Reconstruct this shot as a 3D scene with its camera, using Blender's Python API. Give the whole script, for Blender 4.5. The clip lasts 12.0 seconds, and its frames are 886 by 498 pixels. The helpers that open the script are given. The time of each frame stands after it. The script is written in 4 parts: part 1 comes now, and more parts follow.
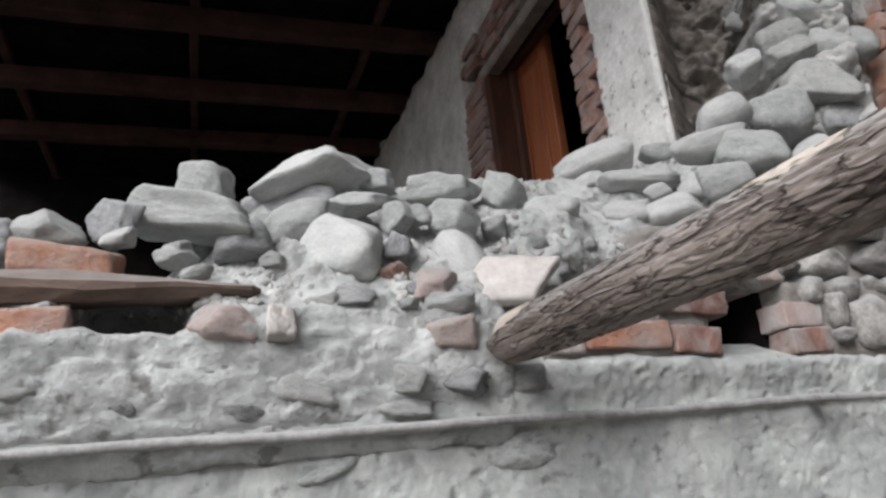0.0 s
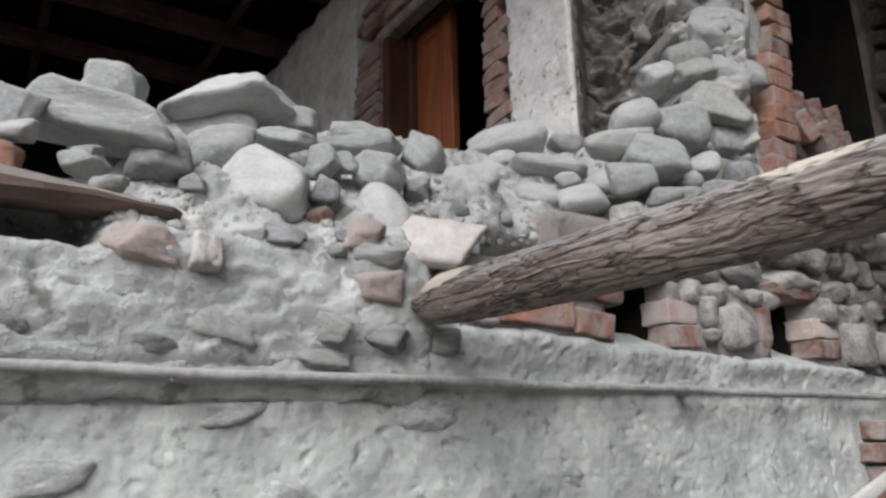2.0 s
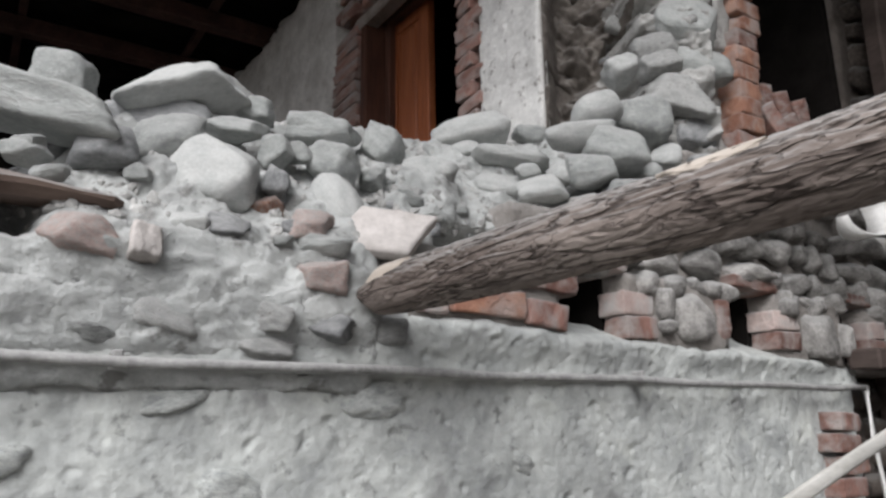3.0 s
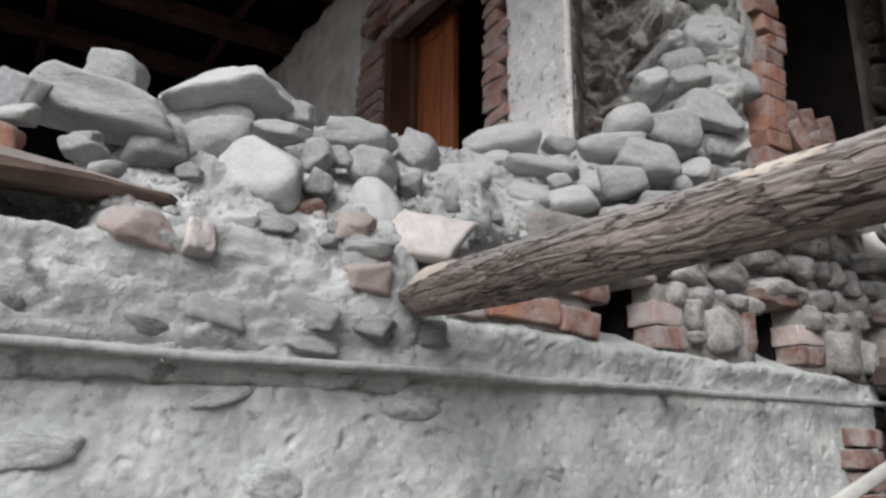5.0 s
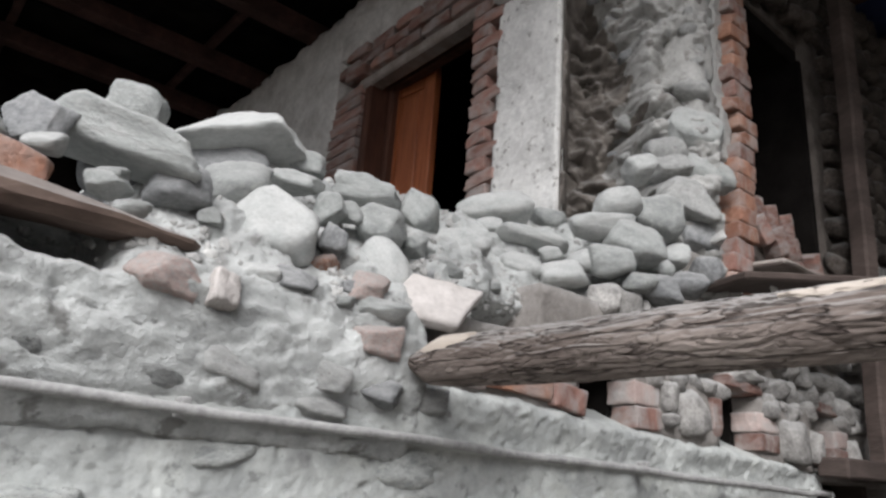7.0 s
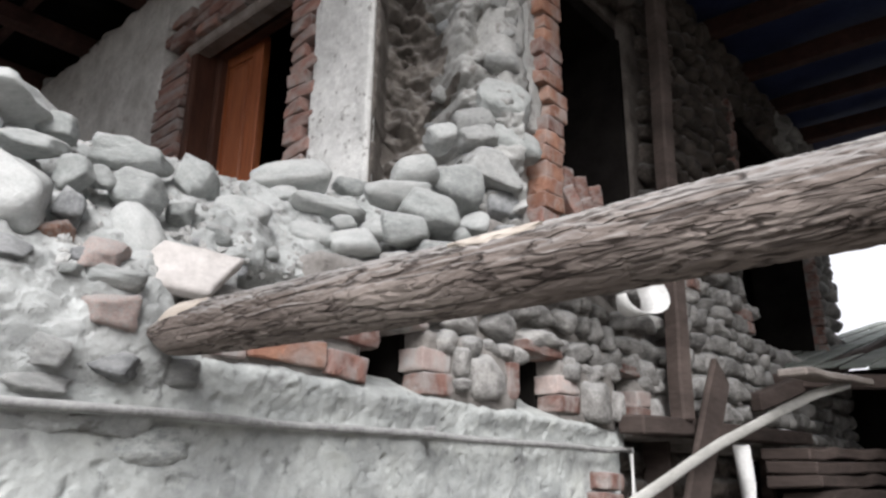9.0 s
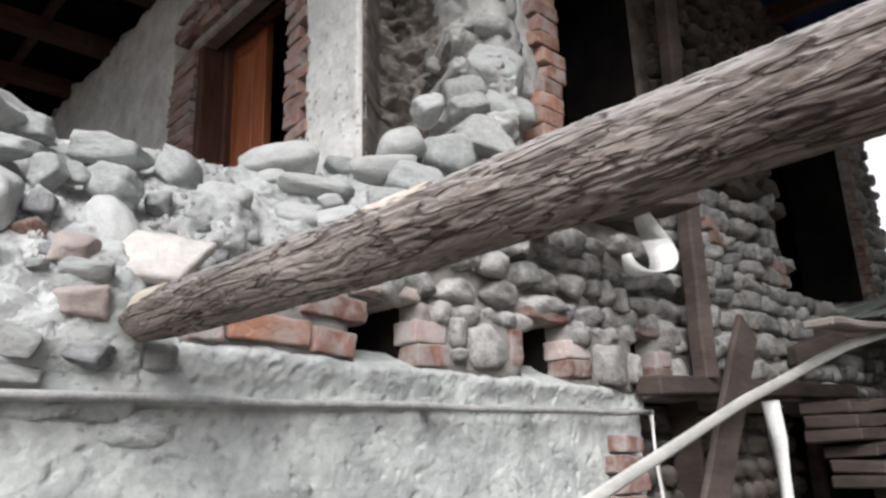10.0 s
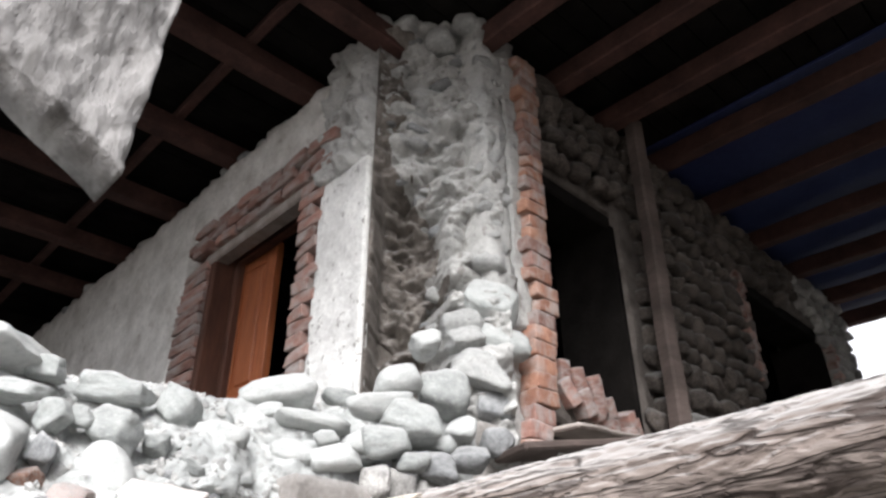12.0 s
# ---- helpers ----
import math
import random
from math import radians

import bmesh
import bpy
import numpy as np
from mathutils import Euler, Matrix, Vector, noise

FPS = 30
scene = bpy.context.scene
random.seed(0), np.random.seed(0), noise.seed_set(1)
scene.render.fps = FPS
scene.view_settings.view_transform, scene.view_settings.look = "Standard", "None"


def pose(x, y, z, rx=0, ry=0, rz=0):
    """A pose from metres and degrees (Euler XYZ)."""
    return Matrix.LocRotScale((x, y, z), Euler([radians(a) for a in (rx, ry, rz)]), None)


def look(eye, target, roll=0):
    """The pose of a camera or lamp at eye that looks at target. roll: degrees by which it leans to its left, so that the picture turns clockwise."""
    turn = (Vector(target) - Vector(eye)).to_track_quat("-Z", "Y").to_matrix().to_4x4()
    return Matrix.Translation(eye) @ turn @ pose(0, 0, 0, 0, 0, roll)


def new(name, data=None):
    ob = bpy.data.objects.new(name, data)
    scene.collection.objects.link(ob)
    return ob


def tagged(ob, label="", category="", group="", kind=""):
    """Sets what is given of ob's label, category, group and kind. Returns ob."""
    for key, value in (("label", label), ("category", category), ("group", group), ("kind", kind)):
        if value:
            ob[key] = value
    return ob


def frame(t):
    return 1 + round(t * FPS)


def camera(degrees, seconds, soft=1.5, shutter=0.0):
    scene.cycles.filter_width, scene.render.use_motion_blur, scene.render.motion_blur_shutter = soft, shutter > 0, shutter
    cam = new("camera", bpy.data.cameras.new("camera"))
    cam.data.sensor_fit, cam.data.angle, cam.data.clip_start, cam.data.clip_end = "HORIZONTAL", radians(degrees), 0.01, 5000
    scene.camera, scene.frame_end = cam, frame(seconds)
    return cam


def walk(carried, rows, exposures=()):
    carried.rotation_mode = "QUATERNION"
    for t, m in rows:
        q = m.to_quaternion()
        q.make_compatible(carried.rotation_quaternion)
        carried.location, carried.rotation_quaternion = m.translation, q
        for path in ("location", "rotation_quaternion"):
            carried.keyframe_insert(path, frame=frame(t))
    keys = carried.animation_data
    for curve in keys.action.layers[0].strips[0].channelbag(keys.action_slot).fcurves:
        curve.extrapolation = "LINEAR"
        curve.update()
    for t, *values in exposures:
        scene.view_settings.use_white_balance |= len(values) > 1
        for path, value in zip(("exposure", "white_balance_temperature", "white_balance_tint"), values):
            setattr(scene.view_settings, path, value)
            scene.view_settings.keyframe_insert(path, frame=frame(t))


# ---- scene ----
cam = camera(63.2, 12.0, soft=2.6)
PATH = [
    (0, (0.615, 0.634, 1.625), (1.266, 2.424, 2.233), -5.8),
    (0.5, (0.552, 0.734, 1.623), (1.47, 2.42, 2.183), -4.7),
    (1, (0.402, 0.803, 1.611), (1.599, 2.331, 2.093), -1.7),
    (1.5, (0.352, 0.805, 1.6), (1.529, 2.343, 2.097), 2.1),
    (2, (0.436, 0.763, 1.614), (1.505, 2.376, 2.122), -1.2),
    (2.5, (0.511, 0.716, 1.609), (1.551, 2.355, 2.093), -0.8),
    (3, (0.518, 0.694, 1.614), (1.601, 2.307, 2.091), -0.9),
    (5, (0.441, 0.722, 1.588), (1.507, 2.334, 2.101), 0.5),
    (5.5, (0.411, 0.733, 1.604), (1.561, 2.281, 2.133), -1.3),
    (6, (0.366, 0.768, 1.618), (1.488, 2.31, 2.218), 2.4),
    (6.5, (0.272, 0.825, 1.628), (1.394, 2.355, 2.26), 4.1),
    (8.5, (0.338, 0.728, 1.63), (1.833, 1.92, 2.216), 2.5),
    (9, (0.519, 0.646, 1.615), (1.949, 1.908, 2.219), 0.7),
    (9.5, (0.636, 0.565, 1.612), (1.959, 1.928, 2.239), 0.4),
    (10, (0.667, 0.515, 1.601), (2.007, 1.896, 2.143), -2.0),
    (10.5, (0.669, 0.512, 1.613), (1.991, 1.903, 2.176), -0.0),
    (11, (0.642, 0.476, 1.68), (1.91, 1.79, 2.496), -0.3),
    (11.5, (0.603, 0.424, 1.735), (1.809, 1.635, 2.775), -0.2),
    (12, (0.581, 0.407, 1.717), (1.788, 1.633, 2.735), -0.6),
]
walk(cam, [(t, look(eye, target, roll)) for t, eye, target, roll in PATH],
     exposures=[(0, 0.02), (1.0, -0.1), (5.5, -0.1), (6.5, 0.0), (8.5, 0.20), (10.0, 0.38), (10.5, 0.37), (11.2, 0.65), (11.6, 0.82), (12.0, 0.95)])

# world and sun: a bright overcast day, light comes in low under the roof from the open yard
world = bpy.data.worlds.new("sky")
scene.world = world
world.use_nodes = True
wn, wl = world.node_tree.nodes, world.node_tree.links
sky = wn.new("ShaderNodeTexSky")
sky.sky_type, sky.sun_disc = "NISHITA", False
sky.sun_elevation, sky.sun_rotation = radians(35), radians(226)
sky.air_density, sky.dust_density = 1.0, 4.0
cloud = wn.new("ShaderNodeMixRGB")
cloud.inputs[0].default_value = 0.9
cloud.inputs[2].default_value = (10.3, 10.3, 11.0, 1)
wl.new(sky.outputs[0], cloud.inputs[1])
wl.new(cloud.outputs[0], wn["Background"].inputs[0])
wn["Background"].inputs[1].default_value = 0.10
sun = new("sun", bpy.data.lights.new("sun", "SUN"))
sun.data.energy, sun.data.angle, sun.data.color = 4.2, radians(36), (1.0, 0.98, 1.0)
sun.matrix_world = look((-3.1, -1.9, 6.4), (1.2, 2.2, 2.2))


# ---------------------------------------------------------------- materials
def material(name, dark, light, scale=6.0, rough=0.9, bump=0.4, grain=70.0, vary=0.18, dust=0.0, stretch=(1, 1, 1),
             metal=0.0, speck=None, spec=0.3, seed=0.0, island=False):
    m = bpy.data.materials.new(name)
    m.use_nodes = True
    n, l = m.node_tree.nodes, m.node_tree.links
    b = n["Principled BSDF"]
    b.inputs["Roughness"].default_value, b.inputs["Metallic"].default_value = rough, metal
    b.inputs["Specular IOR Level"].default_value = spec
    co, info, mp = n.new("ShaderNodeTexCoord"), n.new("ShaderNodeObjectInfo"), n.new("ShaderNodeMapping")
    mp.inputs["Scale"].default_value = stretch
    add = n.new("ShaderNodeVectorMath")
    off = n.new("ShaderNodeVectorMath")
    off.operation = "SCALE"
    off.inputs[0].default_value = (13.1 + seed, 7.7, 5.3)
    l.new(info.outputs["Random"], off.inputs["Scale"])
    l.new(co.outputs["Object"], add.inputs[0])
    l.new(off.outputs[0], add.inputs[1])
    l.new(add.outputs[0], mp.inputs[0])

    def tex(s, detail, r=0.6):
        t = n.new("ShaderNodeTexNoise")
        t.inputs["Scale"].default_value, t.inputs["Detail"].default_value, t.inputs["Roughness"].default_value = s, detail, r
        l.new(mp.outputs[0], t.inputs["Vector"])
        return t
    big, fine = tex(scale, 5), tex(grain, 6, 0.7)
    ramp = n.new("ShaderNodeValToRGB")
    ramp.color_ramp.elements[0].position, ramp.color_ramp.elements[1].position = 0.32, 0.68
    ramp.color_ramp.elements[0].color, ramp.color_ramp.elements[1].color = (*dark, 1), (*light, 1)
    l.new(big.outputs[0], ramp.inputs[0])
    hsv = n.new("ShaderNodeHueSaturation")
    l.new(ramp.outputs[0], hsv.inputs["Color"])
    val = n.new("ShaderNodeMath")
    val.operation = "MULTIPLY_ADD"
    val.inputs[1].default_value = 0.7
    val.inputs[2].default_value = 0.65
    l.new(fine.outputs[0], val.inputs[0])
    rnd = n.new("ShaderNodeMapRange")
    rnd.inputs["To Min"].default_value, rnd.inputs["To Max"].default_value = 1 - vary, 1 + vary
    if island:
        geo0 = n.new("ShaderNodeNewGeometry")
        l.new(geo0.outputs["Random Per Island"], rnd.inputs[0])
    else:
        l.new(info.outputs["Random"], rnd.inputs[0])
    mul = n.new("ShaderNodeMath")
    mul.operation = "MULTIPLY"
    l.new(val.outputs[0], mul.inputs[0])
    l.new(rnd.outputs[0], mul.inputs[1])
    l.new(mul.outputs[0], hsv.inputs["Value"])
    colour = hsv.outputs[0]
    for at, edge, tint, soft, most in ([speck] if speck and not isinstance(speck[0], tuple) else speck or []):
        sp = tex(at, 3)
        mr = n.new("ShaderNodeMapRange")
        mr.inputs["From Min"].default_value, mr.inputs["From Max"].default_value = edge, edge + soft
        mr.inputs["To Max"].default_value = most
        l.new(sp.outputs[0], mr.inputs[0])
        mix = n.new("ShaderNodeMixRGB")
        mix.inputs[2].default_value = (*tint, 1)
        l.new(mr.outputs[0], mix.inputs[0])
        l.new(colour, mix.inputs[1])
        colour = mix.outputs[0]
    if dust:
        geo, sep = n.new("ShaderNodeNewGeometry"), n.new("ShaderNodeSeparateXYZ")
        l.new(geo.outputs["Normal"], sep.inputs[0])
        mr = n.new("ShaderNodeMapRange")
        mr.inputs["From Min"].default_value, mr.inputs["From Max"].default_value = 0.1, 0.9
        mr.inputs["To Max"].default_value = dust
        l.new(sep.outputs[2], mr.inputs[0])
        k = n.new("ShaderNodeMath")
        k.operation = "MULTIPLY"
        l.new(mr.outputs[0], k.inputs[0])
        l.new(val.outputs[0], k.inputs[1])
        mix = n.new("ShaderNodeMixRGB")
        mix.inputs[2].default_value = (0.48, 0.485, 0.475, 1)
        l.new(k.outputs[0], mix.inputs[0])
        l.new(colour, mix.inputs[1])
        colour = mix.outputs[0]
    l.new(colour, b.inputs["Base Color"])
    bp = n.new("ShaderNodeBump")
    bp.inputs["Strength"].default_value, bp.inputs["Distance"].default_value = bump, 0.012
    s = n.new("ShaderNodeMath")
    l.new(big.outputs[0], s.inputs[0])
    l.new(fine.outputs[0], s.inputs[1])
    l.new(s.outputs[0], bp.inputs["Height"])
    l.new(bp.outputs[0], b.inputs["Normal"])
    return m


STONE = material("grey_river_stone", (0.31, 0.328, 0.318), (0.47, 0.488, 0.473), 4, 0.94, 0.75, 26, 0.14, 0.8,
                 speck=[(7, 0.58, (0.20, 0.205, 0.205), 0.18, 0.5), (10, 0.55, (0.50, 0.51, 0.495), 0.12, 0.55)])
PALE = material("pale_dusty_stone", (0.38, 0.395, 0.385), (0.51, 0.52, 0.505), 4, 0.95, 0.5, 26, 0.08, 0.55,
                speck=(7, 0.62, (0.27, 0.275, 0.27), 0.16, 0.45))
CREAM = material("cream_cut_stone", (0.49, 0.46, 0.435), (0.62, 0.588, 0.562), 9, 0.9, 0.4, 40, 0.03, 0.0,
                 speck=(15, 0.57, (0.36, 0.335, 0.315), 0.14, 0.7))
DARKSTONE = material("dark_stone", (0.17, 0.178, 0.182), (0.31, 0.315, 0.315), 8, 0.9, 0.5, 40, 0.25, 0.5)
COBBLE = material("cobble_stone", (0.16, 0.155, 0.148), (0.40, 0.39, 0.37), 3.5, 0.92, 0.5, 14, 0.35, 0.5)
COBBLES = material("cobble_stone_far", (0.16, 0.155, 0.148), (0.40, 0.39, 0.37), 3.5, 0.92, 0.5, 14, 0.35, 0.5, island=True)
MORTAR = material("mud_mortar", (0.34, 0.34, 0.325), (0.50, 0.50, 0.48), 9, 0.97, 0.8, 60, 0.05, 0.3,
                  speck=(13, 0.56, (0.20, 0.185, 0.17), 0.12, 0.8))
BROWNMORTAR = material("brown_mud_mortar", (0.20, 0.185, 0.17), (0.34, 0.32, 0.30), 9, 0.97, 0.8, 60, 0.05, 0.3)
DARKCORE = material("dark_brown_core", (0.10, 0.088, 0.078), (0.25, 0.225, 0.20), 10, 0.97, 0.9, 60, 0.05, 0.3)
DUSTY = material("mortar_coated_stone", (0.36, 0.367, 0.358), (0.55, 0.558, 0.54), 9, 0.95, 0.8, 50, 0.15, 0.55,
                 speck=(18, 0.57, (0.19, 0.18, 0.17), 0.12, 0.7))
# brown copies of stone and mortar, darkened in colour for eave and porch shade
SHADECOB = material("shade_brown_stone", (0.045, 0.038, 0.033), (0.125, 0.106, 0.092), 9, 0.93, 0.6, 55, 0.3, 0.25)
SHADECOBS = material("shade_brown_stone_far", (0.045, 0.038, 0.033), (0.125, 0.106, 0.092), 9, 0.93, 0.6, 55, 0.3, 0.25, island=True)
SHADEMORTAR = material("shade_brown_mortar", (0.07, 0.060, 0.053), (0.15, 0.132, 0.118), 9, 0.97, 0.8, 60, 0.05, 0.2)
DIRT = material("rubble_dust", (0.31, 0.322, 0.315), (0.555, 0.575, 0.56), 8, 0.97, 0.9, 60, 0.05, 0.5,
                speck=[(5, 0.56, (0.26, 0.258, 0.248), 0.14, 0.5), (17, 0.58, (0.15, 0.148, 0.14), 0.10, 0.8)])
GRAVEL = material("gravel", (0.28, 0.28, 0.27), (0.50, 0.50, 0.48), 14, 0.95, 0.5, 90, 0.25, 0.3, island=True)
PLASTER = material("grey_plaster", (0.30, 0.315, 0.31), (0.575, 0.60, 0.575), 6.5, 0.95, 0.55, 30, 0.03, 0.0,
                   speck=[(3.2, 0.54, (0.27, 0.275, 0.265), 0.2, 0.5), (8.5, 0.57, (0.56, 0.585, 0.545), 0.12, 0.6), (7, 0.62, (0.20, 0.20, 0.20), 0.1, 0.6),
                          (24, 0.61, (0.18, 0.185, 0.18), 0.09, 0.6)])
HANGP = material("streaked_grey_plaster", (0.11, 0.106, 0.102), (0.33, 0.32, 0.31), 9, 0.96, 0.8, 45, 0.03, 0.0, stretch=(1.6, 1, 0.5),
                 speck=(15, 0.54, (0.09, 0.085, 0.08), 0.12, 0.7))
WHITE = material("old_white_plaster", (0.50, 0.50, 0.485), (0.77, 0.77, 0.745), 5, 0.93, 0.6, 35, 0.03, 0.0,
                 speck=(22, 0.60, (0.24, 0.23, 0.215), 0.09, 0.85))
BROWNP = material("mud_plaster", (0.50, 0.485, 0.455), (0.75, 0.735, 0.70), 5, 0.95, 0.6, 38, 0.03, 0.0,
                  speck=(8, 0.60, (0.36, 0.32, 0.285), 0.16, 0.7))
BRICK = material("red_brick", (0.20, 0.105, 0.085), (0.36, 0.205, 0.168), 12, 0.94, 0.9, 50, 0.3, 0.4,
                 speck=(13, 0.40, (0.38, 0.345, 0.325), 0.25, 0.85))
ORANGE = material("orange_brick", (0.28, 0.13, 0.09), (0.44, 0.24, 0.165), 12, 0.93, 0.9, 55, 0.2, 0.4,
                  speck=(11, 0.42, (0.42, 0.36, 0.33), 0.22, 0.75))
PINK = material("dusty_pink_brick", (0.43, 0.33, 0.30), (0.57, 0.48, 0.445), 12, 0.95, 0.7, 55, 0.10, 0.4,
                speck=(13, 0.48, (0.46, 0.455, 0.44), 0.2, 0.8))


def bark_material():
    """Grey-brown bark: long plates parted by dark wandering cracks along the stem."""
    m = material("weathered_bark", (0.115, 0.090, 0.078), (0.32, 0.275, 0.245), 10, 0.92, 0.6, 45, 0.05, 0.6, stretch=(1, 0.3, 1))
    n, l = m.node_tree.nodes, m.node_tree.links
    b = n["Principled BSDF"]
    plain, bend = b.inputs["Base Color"].links[0].from_socket, b.inputs["Normal"].links[0].from_socket
    co = n.new("ShaderNodeTexCoord")
    heights = []
    colour = plain
    for scale, along, width, depth in ((32.0, 0.13, 0.034, 0.75), (58.0, 0.16, 0.030, 0.35)):
        mp = n.new("ShaderNodeMapping")
        mp.inputs["Scale"].default_value = (1, along, 1)
        mp.inputs["Rotation"].default_value = (0.10, 0, 0.12)
        tx = n.new("ShaderNodeTexNoise")
        tx.inputs["Scale"].default_value, tx.inputs["Detail"].default_value, tx.inputs["Distortion"].default_value = scale, 2.5, 0.5
        l.new(co.outputs["Object"], mp.inputs[0])
        l.new(mp.outputs[0], tx.inputs["Vector"])
        off = n.new("ShaderNodeMath")
        off.operation = "SUBTRACT"
        off.inputs[1].default_value = 0.5
        l.new(tx.outputs[0], off.inputs[0])
        size = n.new("ShaderNodeMath")
        size.operation = "ABSOLUTE"
        l.new(off.outputs[0], size.inputs[0])
        mr = n.new("ShaderNodeMapRange")
        mr.inputs["From Min"].default_value, mr.inputs["From Max"].default_value = 0.006, width
        mr.inputs["To Min"].default_value, mr.inputs["To Max"].default_value = depth, 0.0
        l.new(size.outputs[0], mr.inputs[0])
        mix = n.new("ShaderNodeMixRGB")
        mix.inputs[2].default_value = (0.028, 0.020, 0.017, 1)
        l.new(mr.outputs[0], mix.inputs[0])
        l.new(colour, mix.inputs[1])
        colour = mix.outputs[0]
        heights.append(mr.outputs[0])
    l.new(colour, b.inputs["Base Color"])
    both = n.new("ShaderNodeMath")
    l.new(heights[0], both.inputs[0])
    l.new(heights[1], both.inputs[1])
    bp = n.new("ShaderNodeBump")
    bp.invert = True
    bp.inputs["Strength"].default_value, bp.inputs["Distance"].default_value = 0.8, 0.006
    l.new(both.outputs[0], bp.inputs["Height"])
    l.new(bend, bp.inputs["Normal"])
    l.new(bp.outputs[0], b.inputs["Normal"])
    return m


BARK = bark_material()
PEELED = material("peeled_wood", (0.42, 0.36, 0.30), (0.62, 0.56, 0.49), 14, 0.85, 0.5, 60, 0.05, 0.2, stretch=(1, 0.15, 1))
KNOT = material("orange_brown_knot", (0.16, 0.085, 0.045), (0.34, 0.20, 0.12), 18, 0.85, 0.6, 60, 0.05, 0.1, stretch=(1, 0.3, 1))
TIMBER = material("dark_old_timber", (0.05, 0.038, 0.033), (0.11, 0.085, 0.075), 5, 0.85, 0.5, 40, 0.15, 0.0, stretch=(0.3, 0.3, 1))
BEAMWOOD = material("red_brown_beam", (0.040, 0.020, 0.0165), (0.085, 0.042, 0.035), 5, 0.85, 0.4, 40, 0.12)
PLANK = material("brown_plank", (0.085, 0.06, 0.05), (0.19, 0.14, 0.115), 8, 0.88, 0.6, 45, 0.1, 0.4, stretch=(0.4, 1, 1))
GREYWOOD = material("grey_weathered_wood", (0.20, 0.17, 0.15), (0.36, 0.32, 0.29), 8, 0.88, 0.6, 45, 0.15, 0.2, stretch=(0.4, 1, 1))
DOORWOOD = material("varnished_orange_wood", (0.22, 0.062, 0.022), (0.37, 0.115, 0.042), 5, 0.5, 0.2, 30, 0.06, 0.0, stretch=(6, 6, 0.5), spec=0.4)
FRAMEWOOD = material("brown_frame_wood", (0.05, 0.022, 0.015), (0.11, 0.047, 0.03), 5, 0.7, 0.3, 35, 0.10, 0.0, stretch=(3, 3, 0.5))
# near black: the deep shade indoors and in recesses is put into this colour
DEEPSHADE = material("deep_shade", (0.006, 0.0054, 0.005), (0.016, 0.0142, 0.013), 4, 1.0, 0.3, 40, 0.05, spec=0.03)
BLUE = material("blue_painted_sheet", (0.02, 0.026, 0.085), (0.04, 0.055, 0.14), 3, 0.6, 0.2, 30, 0.05)
STEEL = material("dull_grey_pipe", (0.22, 0.22, 0.215), (0.40, 0.40, 0.39), 20, 0.6, 0.2, 80, 0.05, 0.4)
PLASTIC = material("dusty_white_plastic", (0.62, 0.62, 0.60), (0.76, 0.76, 0.74), 6, 0.5, 0.1, 50, 0.04)
BAMBOO = material("pale_split_bamboo", (0.40, 0.395, 0.365), (0.56, 0.555, 0.525), 7, 0.75, 0.3, 50, 0.05, 0.0, stretch=(0.3, 1, 1))
SHEET = material("grey_green_roof_sheet", (0.17, 0.19, 0.17), (0.30, 0.32, 0.29), 5, 0.8, 0.3, 40, 0.08)
EARTH = material("yard_earth", (0.07, 0.062, 0.054), (0.135, 0.122, 0.108), 1.5, 0.97, 0.6, 25, 0.0)


# ---------------------------------------------------------------- mesh helpers
def link(name, verts, faces, mat, parent=None, label="", smooth=True, category="", group="", kind=""):
    me = bpy.data.meshes.new(name)
    me.from_pydata([tuple(v) for v in verts], [], faces)
    me.materials.append(mat)
    if smooth:
        me.polygons.foreach_set("use_smooth", [True] * len(me.polygons))
    me.update()
    ob = new(name, me)
    if parent is not None:
        ob.parent = parent
        ob.matrix_parent_inverse = parent.matrix_basis.inverted()
    return tagged(ob, label, category, group, kind)


def part(name, bm, mat, parent, label="", smooth=False):
    """One bmesh in world metres as one mesh object under its thing."""
    me = bpy.data.meshes.new(name)
    bm.to_mesh(me)
    bm.free()
    me.materials.append(mat)
    if smooth:
        me.polygons.foreach_set("use_smooth", [True] * len(me.polygons))
    ob = new(name, me)
    if parent is not None:
        ob.parent = parent
        ob.matrix_parent_inverse = parent.matrix_basis.inverted()
    return tagged(ob, label)


def thing(name, at, label, category, group="", kind=""):
    ob = new(name)
    ob.empty_display_size = 0.05
    ob.matrix_basis = Matrix.Translation(at)
    return tagged(ob, label, category, group, kind)


def fbm(p, scale, octaves=4, seed=0.0):
    total, amp = 0.0, 0.5
    q = Vector((p[0] * scale + seed, p[1] * scale - seed * 0.7, p[2] * scale + seed * 1.3))
    for _ in range(octaves):
        total += amp * noise.noise(q)
        q, amp = q * 2.03, amp * 0.5
    return total


